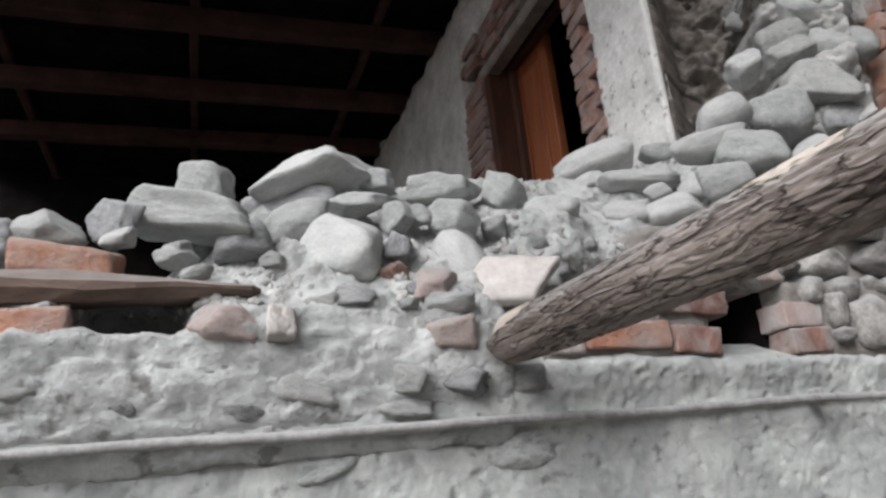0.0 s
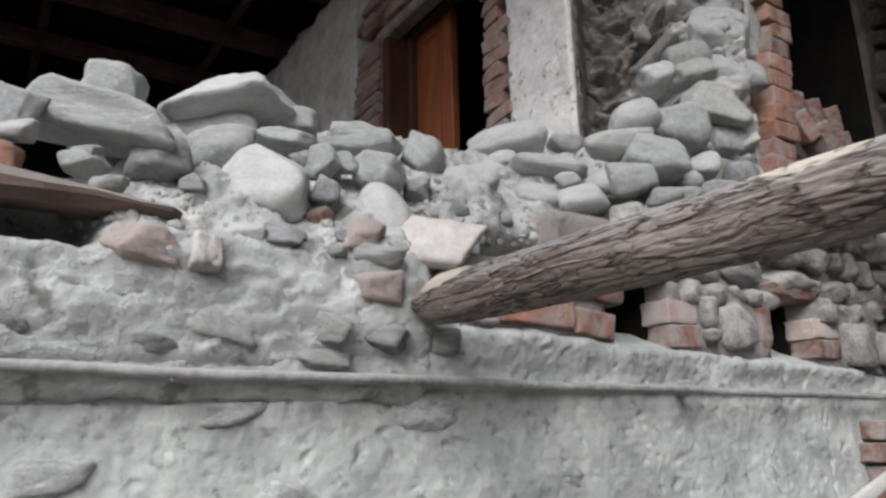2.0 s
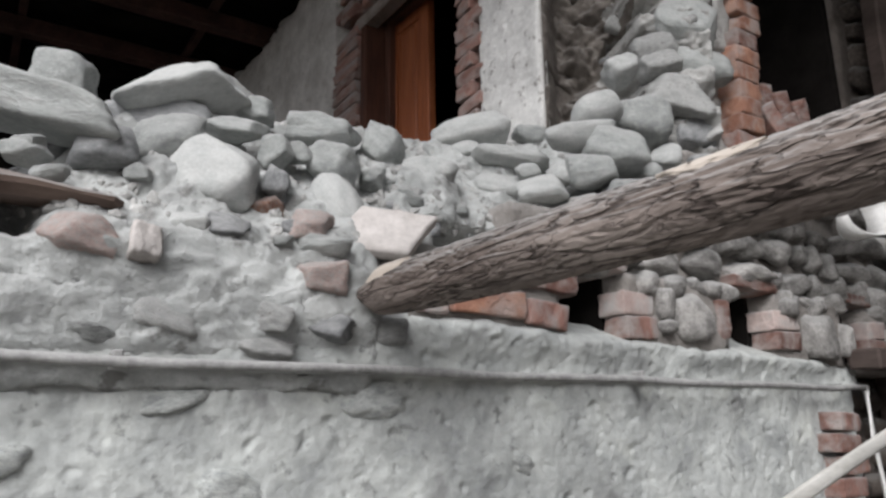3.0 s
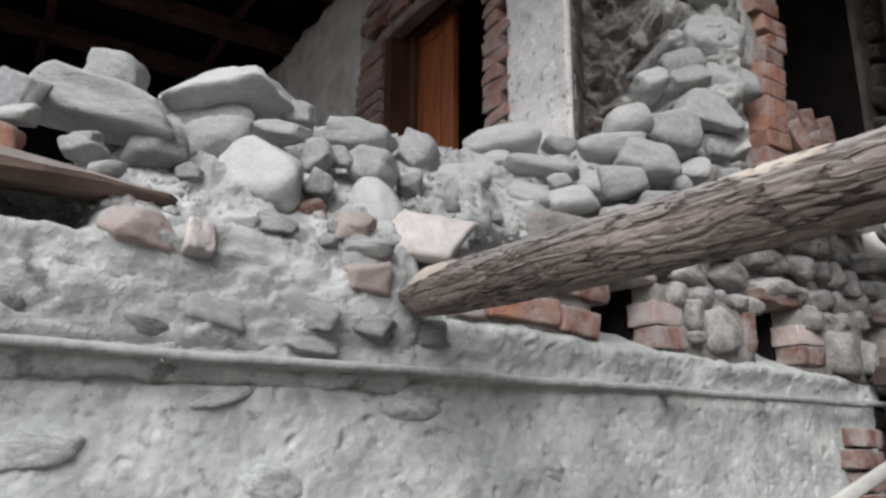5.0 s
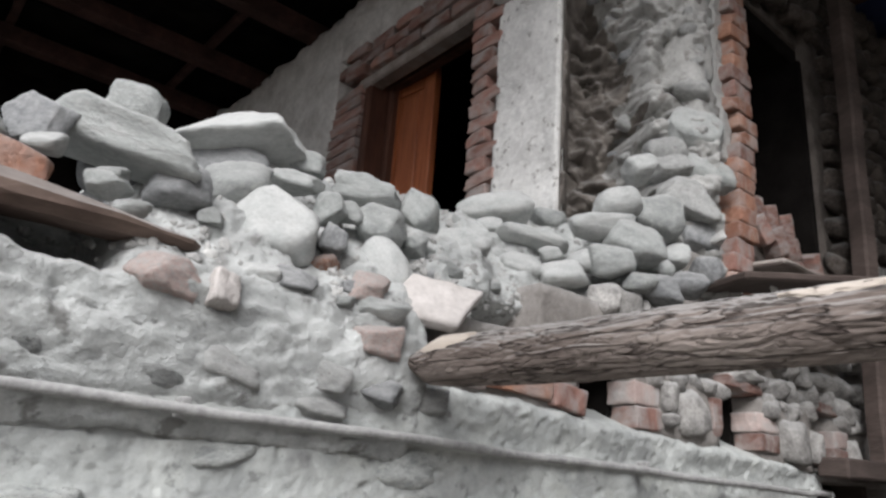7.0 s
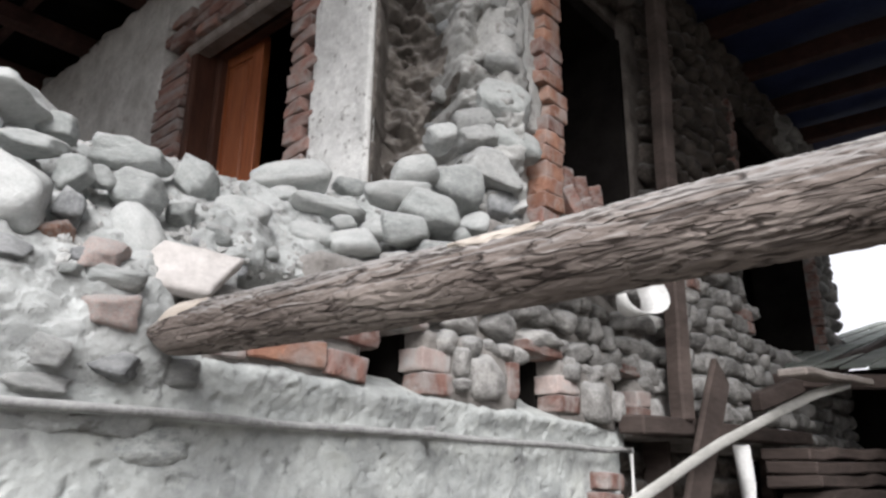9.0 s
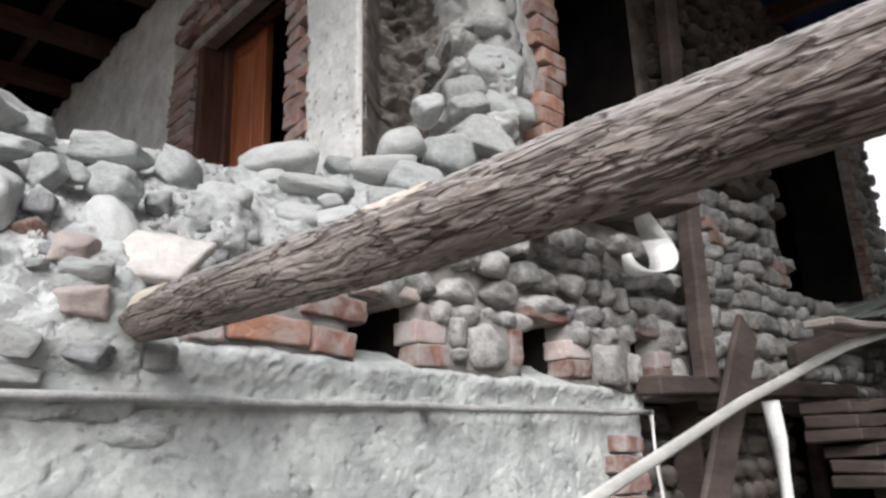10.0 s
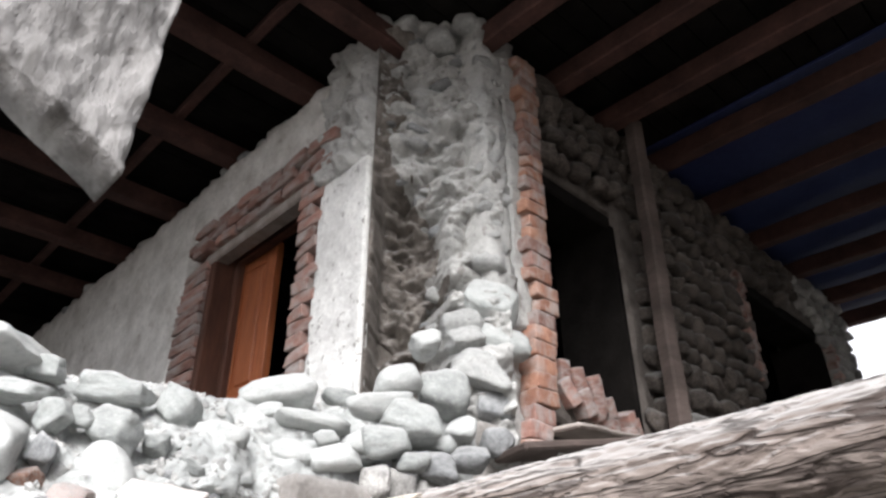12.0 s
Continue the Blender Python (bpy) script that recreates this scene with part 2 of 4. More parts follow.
def box_bm(size, m=None, bevel=0.006, segments=1, cuts=0, wobble=0.0, seed=0):
    bm = bmesh.new()
    bmesh.ops.create_cube(bm, size=1)
    for v in bm.verts:
        v.co = Vector((v.co.x * size[0], v.co.y * size[1], v.co.z * size[2]))
    if bevel:
        bmesh.ops.bevel(bm, geom=list(bm.edges), offset=bevel, segments=segments, affect="EDGES", profile=0.6)
    if cuts:
        axis = max(range(3), key=lambda i: size[i])
        long_edges = [e for e in bm.edges if abs((e.verts[0].co - e.verts[1].co)[axis]) > size[axis] * 0.6]
        bmesh.ops.subdivide_edges(bm, edges=long_edges, cuts=cuts)
    if wobble:
        for v in bm.verts:
            w = noise.noise_vector(v.co * 4.0 + Vector((seed * 3.1, seed, 0)))
            v.co += w * wobble
    if m is not None:
        bm.transform(m)
    return bm


def beam(name, a, b, w, h, mat, parent=None, label="", roll=0.0, bevel=0.008, wobble=0.008, seed=0):
    """A squared timber from a to b."""
    a, b = Vector(a), Vector(b)
    turn = (b - a).to_track_quat("Y", "Z").to_matrix().to_4x4()
    m = Matrix.Translation((a + b) / 2) @ turn @ pose(0, 0, 0, 0, roll, 0)
    return part(name, box_bm((w, (b - a).length, h), m, bevel, 1, 12, wobble, seed), mat, parent, label)


def tube(name, points, radius, mat, parent=None, label="", sides=12, flat=1.0):
    """A round or flattened rod along points."""
    verts, faces = [], []
    pts = [Vector(p) for p in points]
    for i, p in enumerate(pts):
        d = (pts[min(i + 1, len(pts) - 1)] - pts[max(i - 1, 0)]).normalized()
        side = d.cross(Vector((0, 0, 1)))
        side = side.normalized() if side.length > 0.05 else Vector((1, 0, 0))
        up = side.cross(d).normalized()
        for k in range(sides):
            a = 2 * math.pi * k / sides
            verts.append(p + side * math.cos(a) * radius * flat + up * math.sin(a) * radius)
    for i in range(len(pts) - 1):
        for k in range(sides):
            k2 = (k + 1) % sides
            faces.append((i * sides + k, i * sides + k2, (i + 1) * sides + k2, (i + 1) * sides + k))
    faces.append(tuple(range(sides))[::-1])
    faces.append(tuple((len(pts) - 1) * sides + k for k in range(sides)))
    return link(name, verts, faces, mat, parent, label)


def rough_block(name, p0, u, v, depth, nu, nv, offset, mat, parent=None, label="", **tags):
    """A solid block whose front face (p0, p0+u, p0+v) is a fine uneven surface; depth points inwards."""
    p0, u, v, depth = Vector(p0), Vector(u), Vector(v), Vector(depth)
    inward = depth.normalized()
    verts, faces = [], []
    for j in range(nv + 1):
        for i in range(nu + 1):
            p = p0 + u * (i / nu) + v * (j / nv)
            verts.append(p + inward * offset(p, i / nu, j / nv))
    at = lambda i, j: j * (nu + 1) + i
    flip = u.cross(v).dot(inward) > 0
    for j in range(nv):
        for i in range(nu):
            f = (at(i, j), at(i + 1, j), at(i + 1, j + 1), at(i, j + 1))
            faces.append(f[::-1] if flip else f)
    ring = [at(i, 0) for i in range(nu)] + [at(nu, j) for j in range(nv)] + [at(i, nv) for i in range(nu, 0, -1)] + [at(0, j) for j in range(nv, 0, -1)]
    base = len(verts)
    for k in ring:
        j, i = divmod(k, nu + 1)
        verts.append(p0 + u * (i / nu) + v * (j / nv) + depth)
    for k in range(len(ring)):
        k2 = (k + 1) % len(ring)
        f = (ring[k2], ring[k], base + k, base + k2)
        faces.append(f[::-1] if flip else f)
    cap = tuple(base + k for k in range(len(ring)))
    faces.append(cap if flip else cap[::-1])
    return link(name, verts, faces, mat, parent, label, True, **tags)


SPHERES = {}


def sphere(level):
    if level not in SPHERES:
        bm = bmesh.new()
        bmesh.ops.create_icosphere(bm, subdivisions=level, radius=1)
        SPHERES[level] = (np.array([v.co[:] for v in bm.verts]), [tuple(v.index for v in f.verts) for f in bm.faces])
        bm.free()
    return SPHERES[level]


def rock_points(seed, level=4, angular=0.5, rough=0.05):
    """A unit stone: a softened polyhedron with worn faces."""
    rng = np.random.RandomState(seed)
    d, faces = sphere(level)
    count = 7 + int(5 * rng.rand())
    box = np.array([(1, 0, 0), (-1, 0, 0), (0, 1, 0), (0, -1, 0), (0, 0, 1), (0, 0, -1)]) + rng.normal(size=(6, 3)) * 0.22
    nrm = np.concatenate([box, rng.normal(size=(count, 3))])
    nrm /= np.linalg.norm(nrm, axis=1)[:, None]
    h = np.concatenate([0.62 + 0.22 * rng.rand(6), 0.66 + 0.34 * rng.rand(count)])
    k = np.maximum(d @ nrm.T / h, 1e-3)
    power = 5 + 17 * angular
    r = np.minimum((k ** power).sum(1) ** (-1 / power), 1.02 + 0.25 * angular)
    soft = 0.34 * (1 - min(1.0, angular))
    r = r * (1 - soft) + 0.82 * soft
    p = d * r[:, None]
    o = float(seed % 97) * 1.7
    bump = np.array([fbm(q, 1.6, 3, o) * 1.6 * rough + fbm(q, 6.0, 2, o) * 0.5 * rough - rough * 0.9 * max(0.0, 0.12 - abs(fbm(q, 1.9, 2, o + 9))) * 4 for q in p])
    p = p * (1 + bump)[:, None]
    return p / np.abs(p).max(0), faces


def rock_mesh(name, seed, mat, level=4, angular=0.5, rough=0.06):
    p, faces = rock_points(seed, level, angular, rough)
    me = bpy.data.meshes.new(name)
    me.from_pydata([tuple(q) for q in p * 0.5], [], faces)
    me.materials.append(mat)
    me.polygons.foreach_set("use_smooth", [True] * len(me.polygons))
    return me


def brick_mesh(name, seed, mat, size=(0.22, 0.105, 0.066), wear=0.0042):
    """A worn brick: rounded uneven edges, one or two knocked-off corners."""
    rng = random.Random(seed)
    bm = bmesh.new()
    bmesh.ops.create_cube(bm, size=1)
    bmesh.ops.subdivide_edges(bm, edges=list(bm.edges), cuts=5, use_grid_fill=True)
    half = [size[0] / 2 * rng.uniform(0.95, 1.0), size[1] / 2 * rng.uniform(0.95, 1.0), size[2] / 2 * rng.uniform(0.92, 1.0)]
    lost = [Vector([rng.choice((-1, 1)) * h for h in half]) for _ in range(2)]
    for v in bm.verts:
        c, core = [], []
        for i in range(3):
            k = round(v.co[i] * 6)
            c.append((0, half[i] * 0.4, half[i] - wear * 1.6, half[i])[abs(k)] * (1 if k > 0 else -1))
            core.append(max(-half[i] + wear, min(half[i] - wear, c[i])))
        c, core = Vector(c), Vector(core)
        p = core + (c - core).normalized() * wear if (c - core).length > 1e-6 else c
        p += noise.noise_vector(p * 28 + Vector((seed * 1.7, seed, 0))) * 0.0045 + noise.noise_vector(p * 75 + Vector((seed, seed * 2.3, 0))) * 0.0035
        for far in lost:
            near_by = max(0.0, 1 - (c - far).length / (size[2] * 0.75))
            p -= far.normalized() * near_by * size[2] * 0.20
        v.co = p
    me = bpy.data.meshes.new(name)
    bm.to_mesh(me)
    bm.free()
    me.materials.append(mat)
    me.polygons.foreach_set("use_smooth", [True] * len(me.polygons))
    return me


def piece(name, me, m, parent, label=""):
    ob = new(name, me)
    ob.matrix_basis = m
    if parent is not None:
        ob.parent = parent
        ob.matrix_parent_inverse = parent.matrix_basis.inverted()
    return tagged(ob, label)


def smooth01(a, b, x):
    t = min(1.0, max(0.0, (x - a) / (b - a)))
    return t * t * (3 - 2 * t)


def lumps(p, scale):
    """0 at the middle of a lump, up to about 0.6 in the joints between them."""
    return noise.voronoi(Vector((p[0], p[1], p[2])) * scale)[0][0]


# ---------------------------------------------------------------- ground, shell of the house
def ground_sheet():
    verts, faces = [], []
    n = 40
    for j in range(n + 1):
        for i in range(n + 1):
            u, v = 2 * i / n - 1, 2 * j / n - 1
            x, y = 900 * u * abs(u) ** 2, 900 * v * abs(v) ** 2
            verts.append((x, y, 0.02 * noise.noise(Vector((x, y, 0)))))
    for j in range(n):
        for i in range(n):
            k = j * (n + 1) + i
            faces.append((k, k + 1, k + n + 2, k + n + 1))
    return link("ground", verts, faces, EARTH, None, "bare trodden earth of the yard", True, "ground", "", "structure")


ground_sheet()


def plain_wall(name, x0, y0, z0, x1, y1, z1, mat, label):
    bm = box_bm((x1 - x0, y1 - y0, z1 - z0), Matrix.Translation(((x0 + x1) / 2, (y0 + y1) / 2, (z0 + z1) / 2)), 0.01)
    return tagged(part(name, bm, mat, None), label, "wall", "", "structure")


# room walls and floor, coloured near black for the shade inside
plain_wall("wall_back", -2.6, 7.6, 0, 7.6, 7.9, 4.7, DEEPSHADE, "back wall of the ruined room, near black for its shade")
# unseen side wall, added; kept low so light enters from the west
plain_wall("wall_west", -2.6, 2.2, 0, -2.3, 7.59, 1.9, DEEPSHADE, "unseen low side wall added to close the room")
plain_wall("wall_east", 7.0, 2.6, 0, 7.3, 7.59, 4.7, DEEPSHADE, "dark end wall inside the house")
plain_wall("wall_porch", 3.3, 3.1, 0, 6.98, 3.3, 1.7, DEEPSHADE, "dark stone wall at the back of the lower porch")
plain_wall("floor", -2.29, 2.62, 1.6, 6.98, 7.58, 1.78, DEEPSHADE, "dark earthen upper floor under fallen rubble")

# added to stop the sky showing through the dark porch
plain_wall("wall_porch_end", 6.7, 2.2, 0, 6.99, 3.09, 1.86, DEEPSHADE, "near-black wall added to block sky behind the lower porch")

# unseen wall, added to keep sky light off the right of the front
plain_wall("wall_neighbour", 2.6, -2.6, 0, 12.0, -2.2, 7.0, EARTH, "unseen wall added across the yard to block sky light")

# ceiling: board deck over squared joists
deck = thing("ceiling", (2.5, 3, 4.66), "dark board ceiling over red-brown joists", "ceiling", "", "structure")
def deck_boards(x0, x1, y0, count):
    bm = bmesh.new()
    for k in range(count):
        m = Matrix.Translation(((x0 + x1) / 2, y0 + k * 0.142, 4.70 + 0.004 * (k % 3)))
        one = box_bm((x1 - x0, 0.136, 0.025), m, 0.003)
        me0 = bpy.data.meshes.new("tmp")
        one.to_mesh(me0)
        one.free()
        bm.from_mesh(me0)
        bpy.data.meshes.remove(me0)
    part("deck_boards", bm, DEEPSHADE, deck)


# the reach towards the yard is added, unseen, to block sky light
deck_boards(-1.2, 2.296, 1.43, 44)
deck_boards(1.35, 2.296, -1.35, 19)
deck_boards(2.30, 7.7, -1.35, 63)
part("roof_sheet", box_bm((3.5, 6.45, 0.05), Matrix.Translation((0.55, 4.555, 4.78)), 0.005), DEEPSHADE, deck)
part("roof_sheet", box_bm((0.94, 2.6, 0.05), Matrix.Translation((1.825, 0.02, 4.778)), 0.005), DEEPSHADE, deck)
part("roof_sheet", box_bm((5.46, 9.2, 0.05), Matrix.Translation((5.03, 3.18, 4.782)), 0.005), DEEPSHADE, deck)
beam("eave_beam", (-0.6, 1.18, 4.62), (2.7, 1.18, 4.62), 0.10, 0.10, BEAMWOOD, deck, seed=12)
for k, y in enumerate((2.50, 3.10, 3.92, 4.75, 5.6, 6.4)):
    beam("joist", (-1.18, y, 4.53), (2.45, y, 4.55), 0.12, 0.13, BEAMWOOD, deck, seed=k)
for k, x in enumerate((2.62, 3.14, 3.62, 4.2, 4.9, 5.6, 6.3, 7.0, 7.6)):
    beam("joist", (x, -1.3, 4.49), (x, 2.55, 4.56), 0.10, 0.13, BEAMWOOD, deck, seed=20 + k)
for k, (x, w) in enumerate(((1.78, 0.06), (0.6, 0.06), (-0.6, 0.06))):
    beam("purlin", (x, 2.3, 4.635), (x, 7.5, 4.635), w, 0.05, BEAMWOOD, deck, seed=40 + k)
soffit = part("soffit_sheet", box_bm((3.6, 3.2, 0.02), Matrix.Translation((5.95, 0.60, 4.668)), 0.002), BLUE, deck, "dark blue painted eaves sheet")


# ---------------------------------------------------------------- lower plastered wall with the pipe
def plaster_offset(p, u, v):
    d = 0.022 * fbm(p, 2.6, 3, 2.0) + 0.012 * fbm(p, 9.0, 4, 5.0)
    d += 0.011 * (lumps(p, 6.0) - 0.3) * smooth01(-0.05, 0.15, fbm(p, 2.2, 2, 9.0))
    pit = fbm(p, 26.0, 3, 14.0)
    d += 0.006 * max(0.0, pit - 0.20) / 0.15 + 0.004 * fbm(p, 55.0, 3, 1.0)
    edge = 1.728 + 0.008 * fbm(p, 9.0, 2, 60.0)
    d += (0.058 - 0.036 * smooth01(1.2, 2.4, p[0])) * (1 - smooth01(edge - 0.012, edge + 0.008, p[2])) - 0.006
    top = 1.90 - 0.030 * (p[0] - 1.3) + 0.016 * fbm(p, 7.0, 3, 66.0) if p[0] > 1.3 else 1.90
    d -= (0.026 + 0.035 * fbm(p, 8.0, 4, 77.0)) * smooth01(1.745, 1.83, p[2]) * (1 - smooth01(top - 0.06, top, p[2])) * smooth01(1.2, 1.5, p[0]) * (1 - smooth01(3.0, 3.2, p[0]))
    d += 0.16 * smooth01(top - 0.045, top + 0.05, p[2]) * smooth01(1.15, 1.4, p[0])
    # a thin upright crack
    d += 0.014 * max(0.0, 1 - abs(p[0] - 2.85 - 0.03 * noise.noise(Vector((0, 0, p[2] * 9)))) / 0.005) * (1 - smooth01(1.68, 1.71, p[2]))
    return d


lower = rough_block("wall_lower", (-0.2, 2.105, 1.28), (3.50, 0, 0), (0, 0, 0.62), (0, 0.40, 0), 560, 116, plaster_offset, PLASTER,
                    label="rough grey cement-plastered lower stone wall", category="wall", kind="structure")
part("wall_base", box_bm((5.6, 0.42, 1.28), Matrix.Translation((0.50, 2.32, 0.64)), 0.01), PLASTER, lower)
part("wall_side", box_bm((2.1, 0.42, 0.6), Matrix.Translation((-1.25, 2.32, 1.57)), 0.01), PLASTER, lower)

for x, z, w, h, k in ((0.883, 1.672, 0.20, 0.075, 0), (1.305, 1.668, 0.20, 0.09, 1), (0.578, 1.567, 0.15, 0.07, 2), (1.72, 1.52, 0.16, 0.08, 5), (0.33, 1.64, 0.2, 0.08, 6), (0.98, 1.50, 0.18, 0.09, 7), (2.2, 1.56, 0.2, 0.09, 8)):
    ob = new("bedded_stone", rock_mesh("bedded_stone", 2100 + k, PLASTER, 4, 0.5, 0.16))
    ob.matrix_basis = pose(x, 2.186, z, 0, 3 * k - 10, 0) @ Matrix.Diagonal((w * 1.1, 0.105, h * 1.1, 1))
    ob.parent = lower

pipe = thing("wall_pipe", (1.5, 2.08, 1.73), "dull grey metal pipe running along the plastered wall", "pipe")
pts = [(-1.2 + 0.25 * k, 2.056 + 0.004 * math.sin(k * 1.3), 1.742 - 0.0012 * k + 0.003 * math.sin(k * 2.1)) for k in range(18)]
pts += [(3.20, 2.062, 1.727), (3.285, 2.068, 1.726)]
tube("run", pts, 0.0100, STEEL, pipe, sides=14)
bm = bmesh.new()
bmesh.ops.create_icosphere(bm, subdivisions=2, radius=0.015, matrix=Matrix.Translation((3.295, 2.07, 1.724)))
part("elbow", bm, STEEL, pipe, smooth=True)
tube("downpipe", [(3.295, 2.07, 1.722), (3.30, 2.066, 1.55), (3.315, 2.06, 1.3), (3.32, 2.06, 0.0)], 0.011, PLASTIC, pipe, "pale plastic down pipe", sides=12)
for x in (0.75, 2.1):
    part("clip", box_bm((0.018, 0.04, 0.034), Matrix.Translation((x, 2.085, 1.737)), 0.003), STEEL, pipe)


# ---------------------------------------------------------------- broken wall top: the mound that carries the rubble
PROFILE = [(0.0, 2.15, 1.69), (0.06, 2.095, 1.76), (0.12, 2.068, 1.84), (0.20, 2.055, 1.94), (0.27, 2.085, 2.00), (0.36, 2.16, 2.06), (0.50, 2.25, 2.17),
           (0.66, 2.36, 2.29), (0.80, 2.46, 2.41), (0.90, 2.56, 2.46), (1.0, 2.95, 2.40)]


def heap_rows():
    """The single stones of the heap: place, width, height, roll, kind, edge, depth, wedge, taper."""
    rows = []
    # stones along the open room
    rows += [
        (0.882, 2.417, 2.430, 0.360, 0.104, -13, "p", 1.15, 0.24, 0.30, 0.00),
        (0.595, 2.270, 2.257, 0.324, 0.132, 9, "g", 1.15, 0.24, -0.25, 0.25),
        (0.635, 2.367, 2.377, 0.122, 0.107, 8, "g", 1.15, 0.00, 0.00, 0.20),
        (0.837, 2.261, 2.244, 0.171, 0.101, -14, "g", 0.90, 0.00, 0.10, 0.00),
        (0.715, 2.218, 2.180, 0.140, 0.084, 0, "d", 0.75, 0.00, 0.00, 0.00),
        (0.928, 2.207, 2.162, 0.196, 0.170, 14, "p", 0.80, 0.15, 0.35, 0.15),
        (1.000, 2.317, 2.320, 0.157, 0.057, 0, "g", 0.85, 0.00, 0.00, 0.00),
        (1.075, 2.400, 2.415, 0.116, 0.067, 6, "g", 1.05, 0.00, 0.00, 0.00),
        (1.096, 2.282, 2.275, 0.090, 0.076, -20, "g", 0.95, 0.00, 0.00, 0.00),
        (1.260, 2.385, 2.398, 0.200, 0.078, 4, "g", 1.20, 0.00, 0.10, 0.10),
        (1.437, 2.375, 2.387, 0.142, 0.119, 32, "g", 0.85, 0.00, 0.00, 0.00),
        (1.244, 2.268, 2.255, 0.150, 0.106, 22, "g", 1.15, 0.00, 0.00, 0.00),
    ]
    # below the door
    rows += [
        (1.222, 2.190, 2.134, 0.111, 0.178, -33, "p", -0.80, 0.10, 0.00, 0.00),
        (1.802, 2.450, 2.538, 0.266, 0.111, -9, "p", 0.25, 0.00, 0.15, 0.00),
        (1.871, 2.327, 2.428, 0.252, 0.053, 3, "p", 0.38, 0.00, 0.00, 0.00),
        (1.547, 2.296, 2.294, 0.166, 0.120, 0, "p", 0.20, 0.00, 0.00, 0.20),
        (1.786, 2.297, 2.305, 0.160, 0.091, 8, "p", 0.38, 0.00, 0.00, 0.00),
        (1.888, 2.215, 2.286, 0.162, 0.084, -12, "p", 0.38, 0.00, 0.00, 0.00),
        (2.014, 2.164, 2.475, 0.220, 0.089, -6, "p", 0.38, 0.00, 0.00, 0.00),
        (2.291, 2.127, 2.575, 0.213, 0.170, 10, "g", 0.38, 0.00, -0.15, 0.00),
        (2.104, 2.102, 2.412, 0.206, 0.128, 4, "g", 0.38, 0.00, 0.00, 0.00),
        (2.020, 2.124, 2.351, 0.158, 0.110, -8, "g", 0.38, 0.00, 0.00, 0.00),
        (2.345, 2.110, 2.450, 0.123, 0.081, 0, "p", 0.20, 0.00, 0.00, 0.00),
        (2.543, 2.128, 2.586, 0.159, 0.146, 0, "d", 0.97, 0.00, 0.00, 0.00),
    ]
    # small ones between
    rows += [
        (0.926, 2.095, 2.012, 0.099, 0.056, 12, "d", 1.20, 0.00, 0.00, 0.00),
        (1.133, 2.083, 1.993, 0.144, 0.044, 6, "g", 1.20, 0.00, 0.00, 0.00),
        (0.564, 2.193, 2.138, 0.094, 0.064, -10, "g", 1.05, 0.00, 0.00, 0.00),
        (1.163, 2.284, 2.277, 0.072, 0.057, 0, "g", 0.85, 0.00, 0.00, 0.00),
        (1.430, 2.226, 2.194, 0.102, 0.044, 10, "g", 1.05, 0.00, 0.00, 0.00),
        (1.350, 2.261, 2.244, 0.073, 0.053, 0, "g", 0.95, 0.00, 0.00, 0.00),
        (1.767, 2.435, 2.465, 0.108, 0.061, 0, "p", 0.38, 0.00, 0.00, 0.00),
        (1.954, 2.184, 2.348, 0.094, 0.069, 0, "p", 0.38, 0.00, 0.00, 0.00),
        (1.583, 2.216, 2.177, 0.091, 0.045, -20, "g", 0.95, 0.00, 0.00, 0.00),
        (1.048, 2.084, 1.998, 0.048, 0.026, 0, "g", 0.95, 0.00, 0.00, 0.00),
        (0.859, 2.099, 2.017, 0.081, 0.040, 5, "p", 0.75, 0.00, 0.00, 0.00),
        (1.078, 2.114, 2.034, 0.054, 0.032, 0, "d", 0.95, 0.00, 0.00, 0.00),
        (1.072, 2.208, 2.164, 0.079, 0.093, 10, "d", 0.95, 0.00, 0.00, 0.00),
        (0.614, 2.163, 2.092, 0.072, 0.041, 0, "g", 0.95, 0.00, 0.00, 0.00),
        (0.774, 2.188, 2.130, 0.050, 0.037, 0, "g", 0.95, 0.00, 0.00, 0.00),
        (1.020, 2.105, 1.841, 0.140, 0.080, 12, "m", 0.95, 0.10, 0.00, 0.00),
        (1.147, 2.104, 1.828, 0.145, 0.085, 4, "d", 1.10, 0.10, 0.00, 0.00),
        (1.290, 2.110, 1.817, 0.145, 0.066, 0, "m", 0.85, 0.10, 0.00, 0.00),
        (2.086, 2.071, 2.284, 0.103, 0.062, 0, "g", 0.38, 0.00, 0.00, 0.00),
        (2.219, 2.094, 2.368, 0.102, 0.062, 0, "g", 0.38, 0.00, 0.00, 0.00),
        (1.889, 2.261, 2.360, 0.086, 0.045, 0, "p", 0.38, 0.00, 0.00, 0.00),
    ]
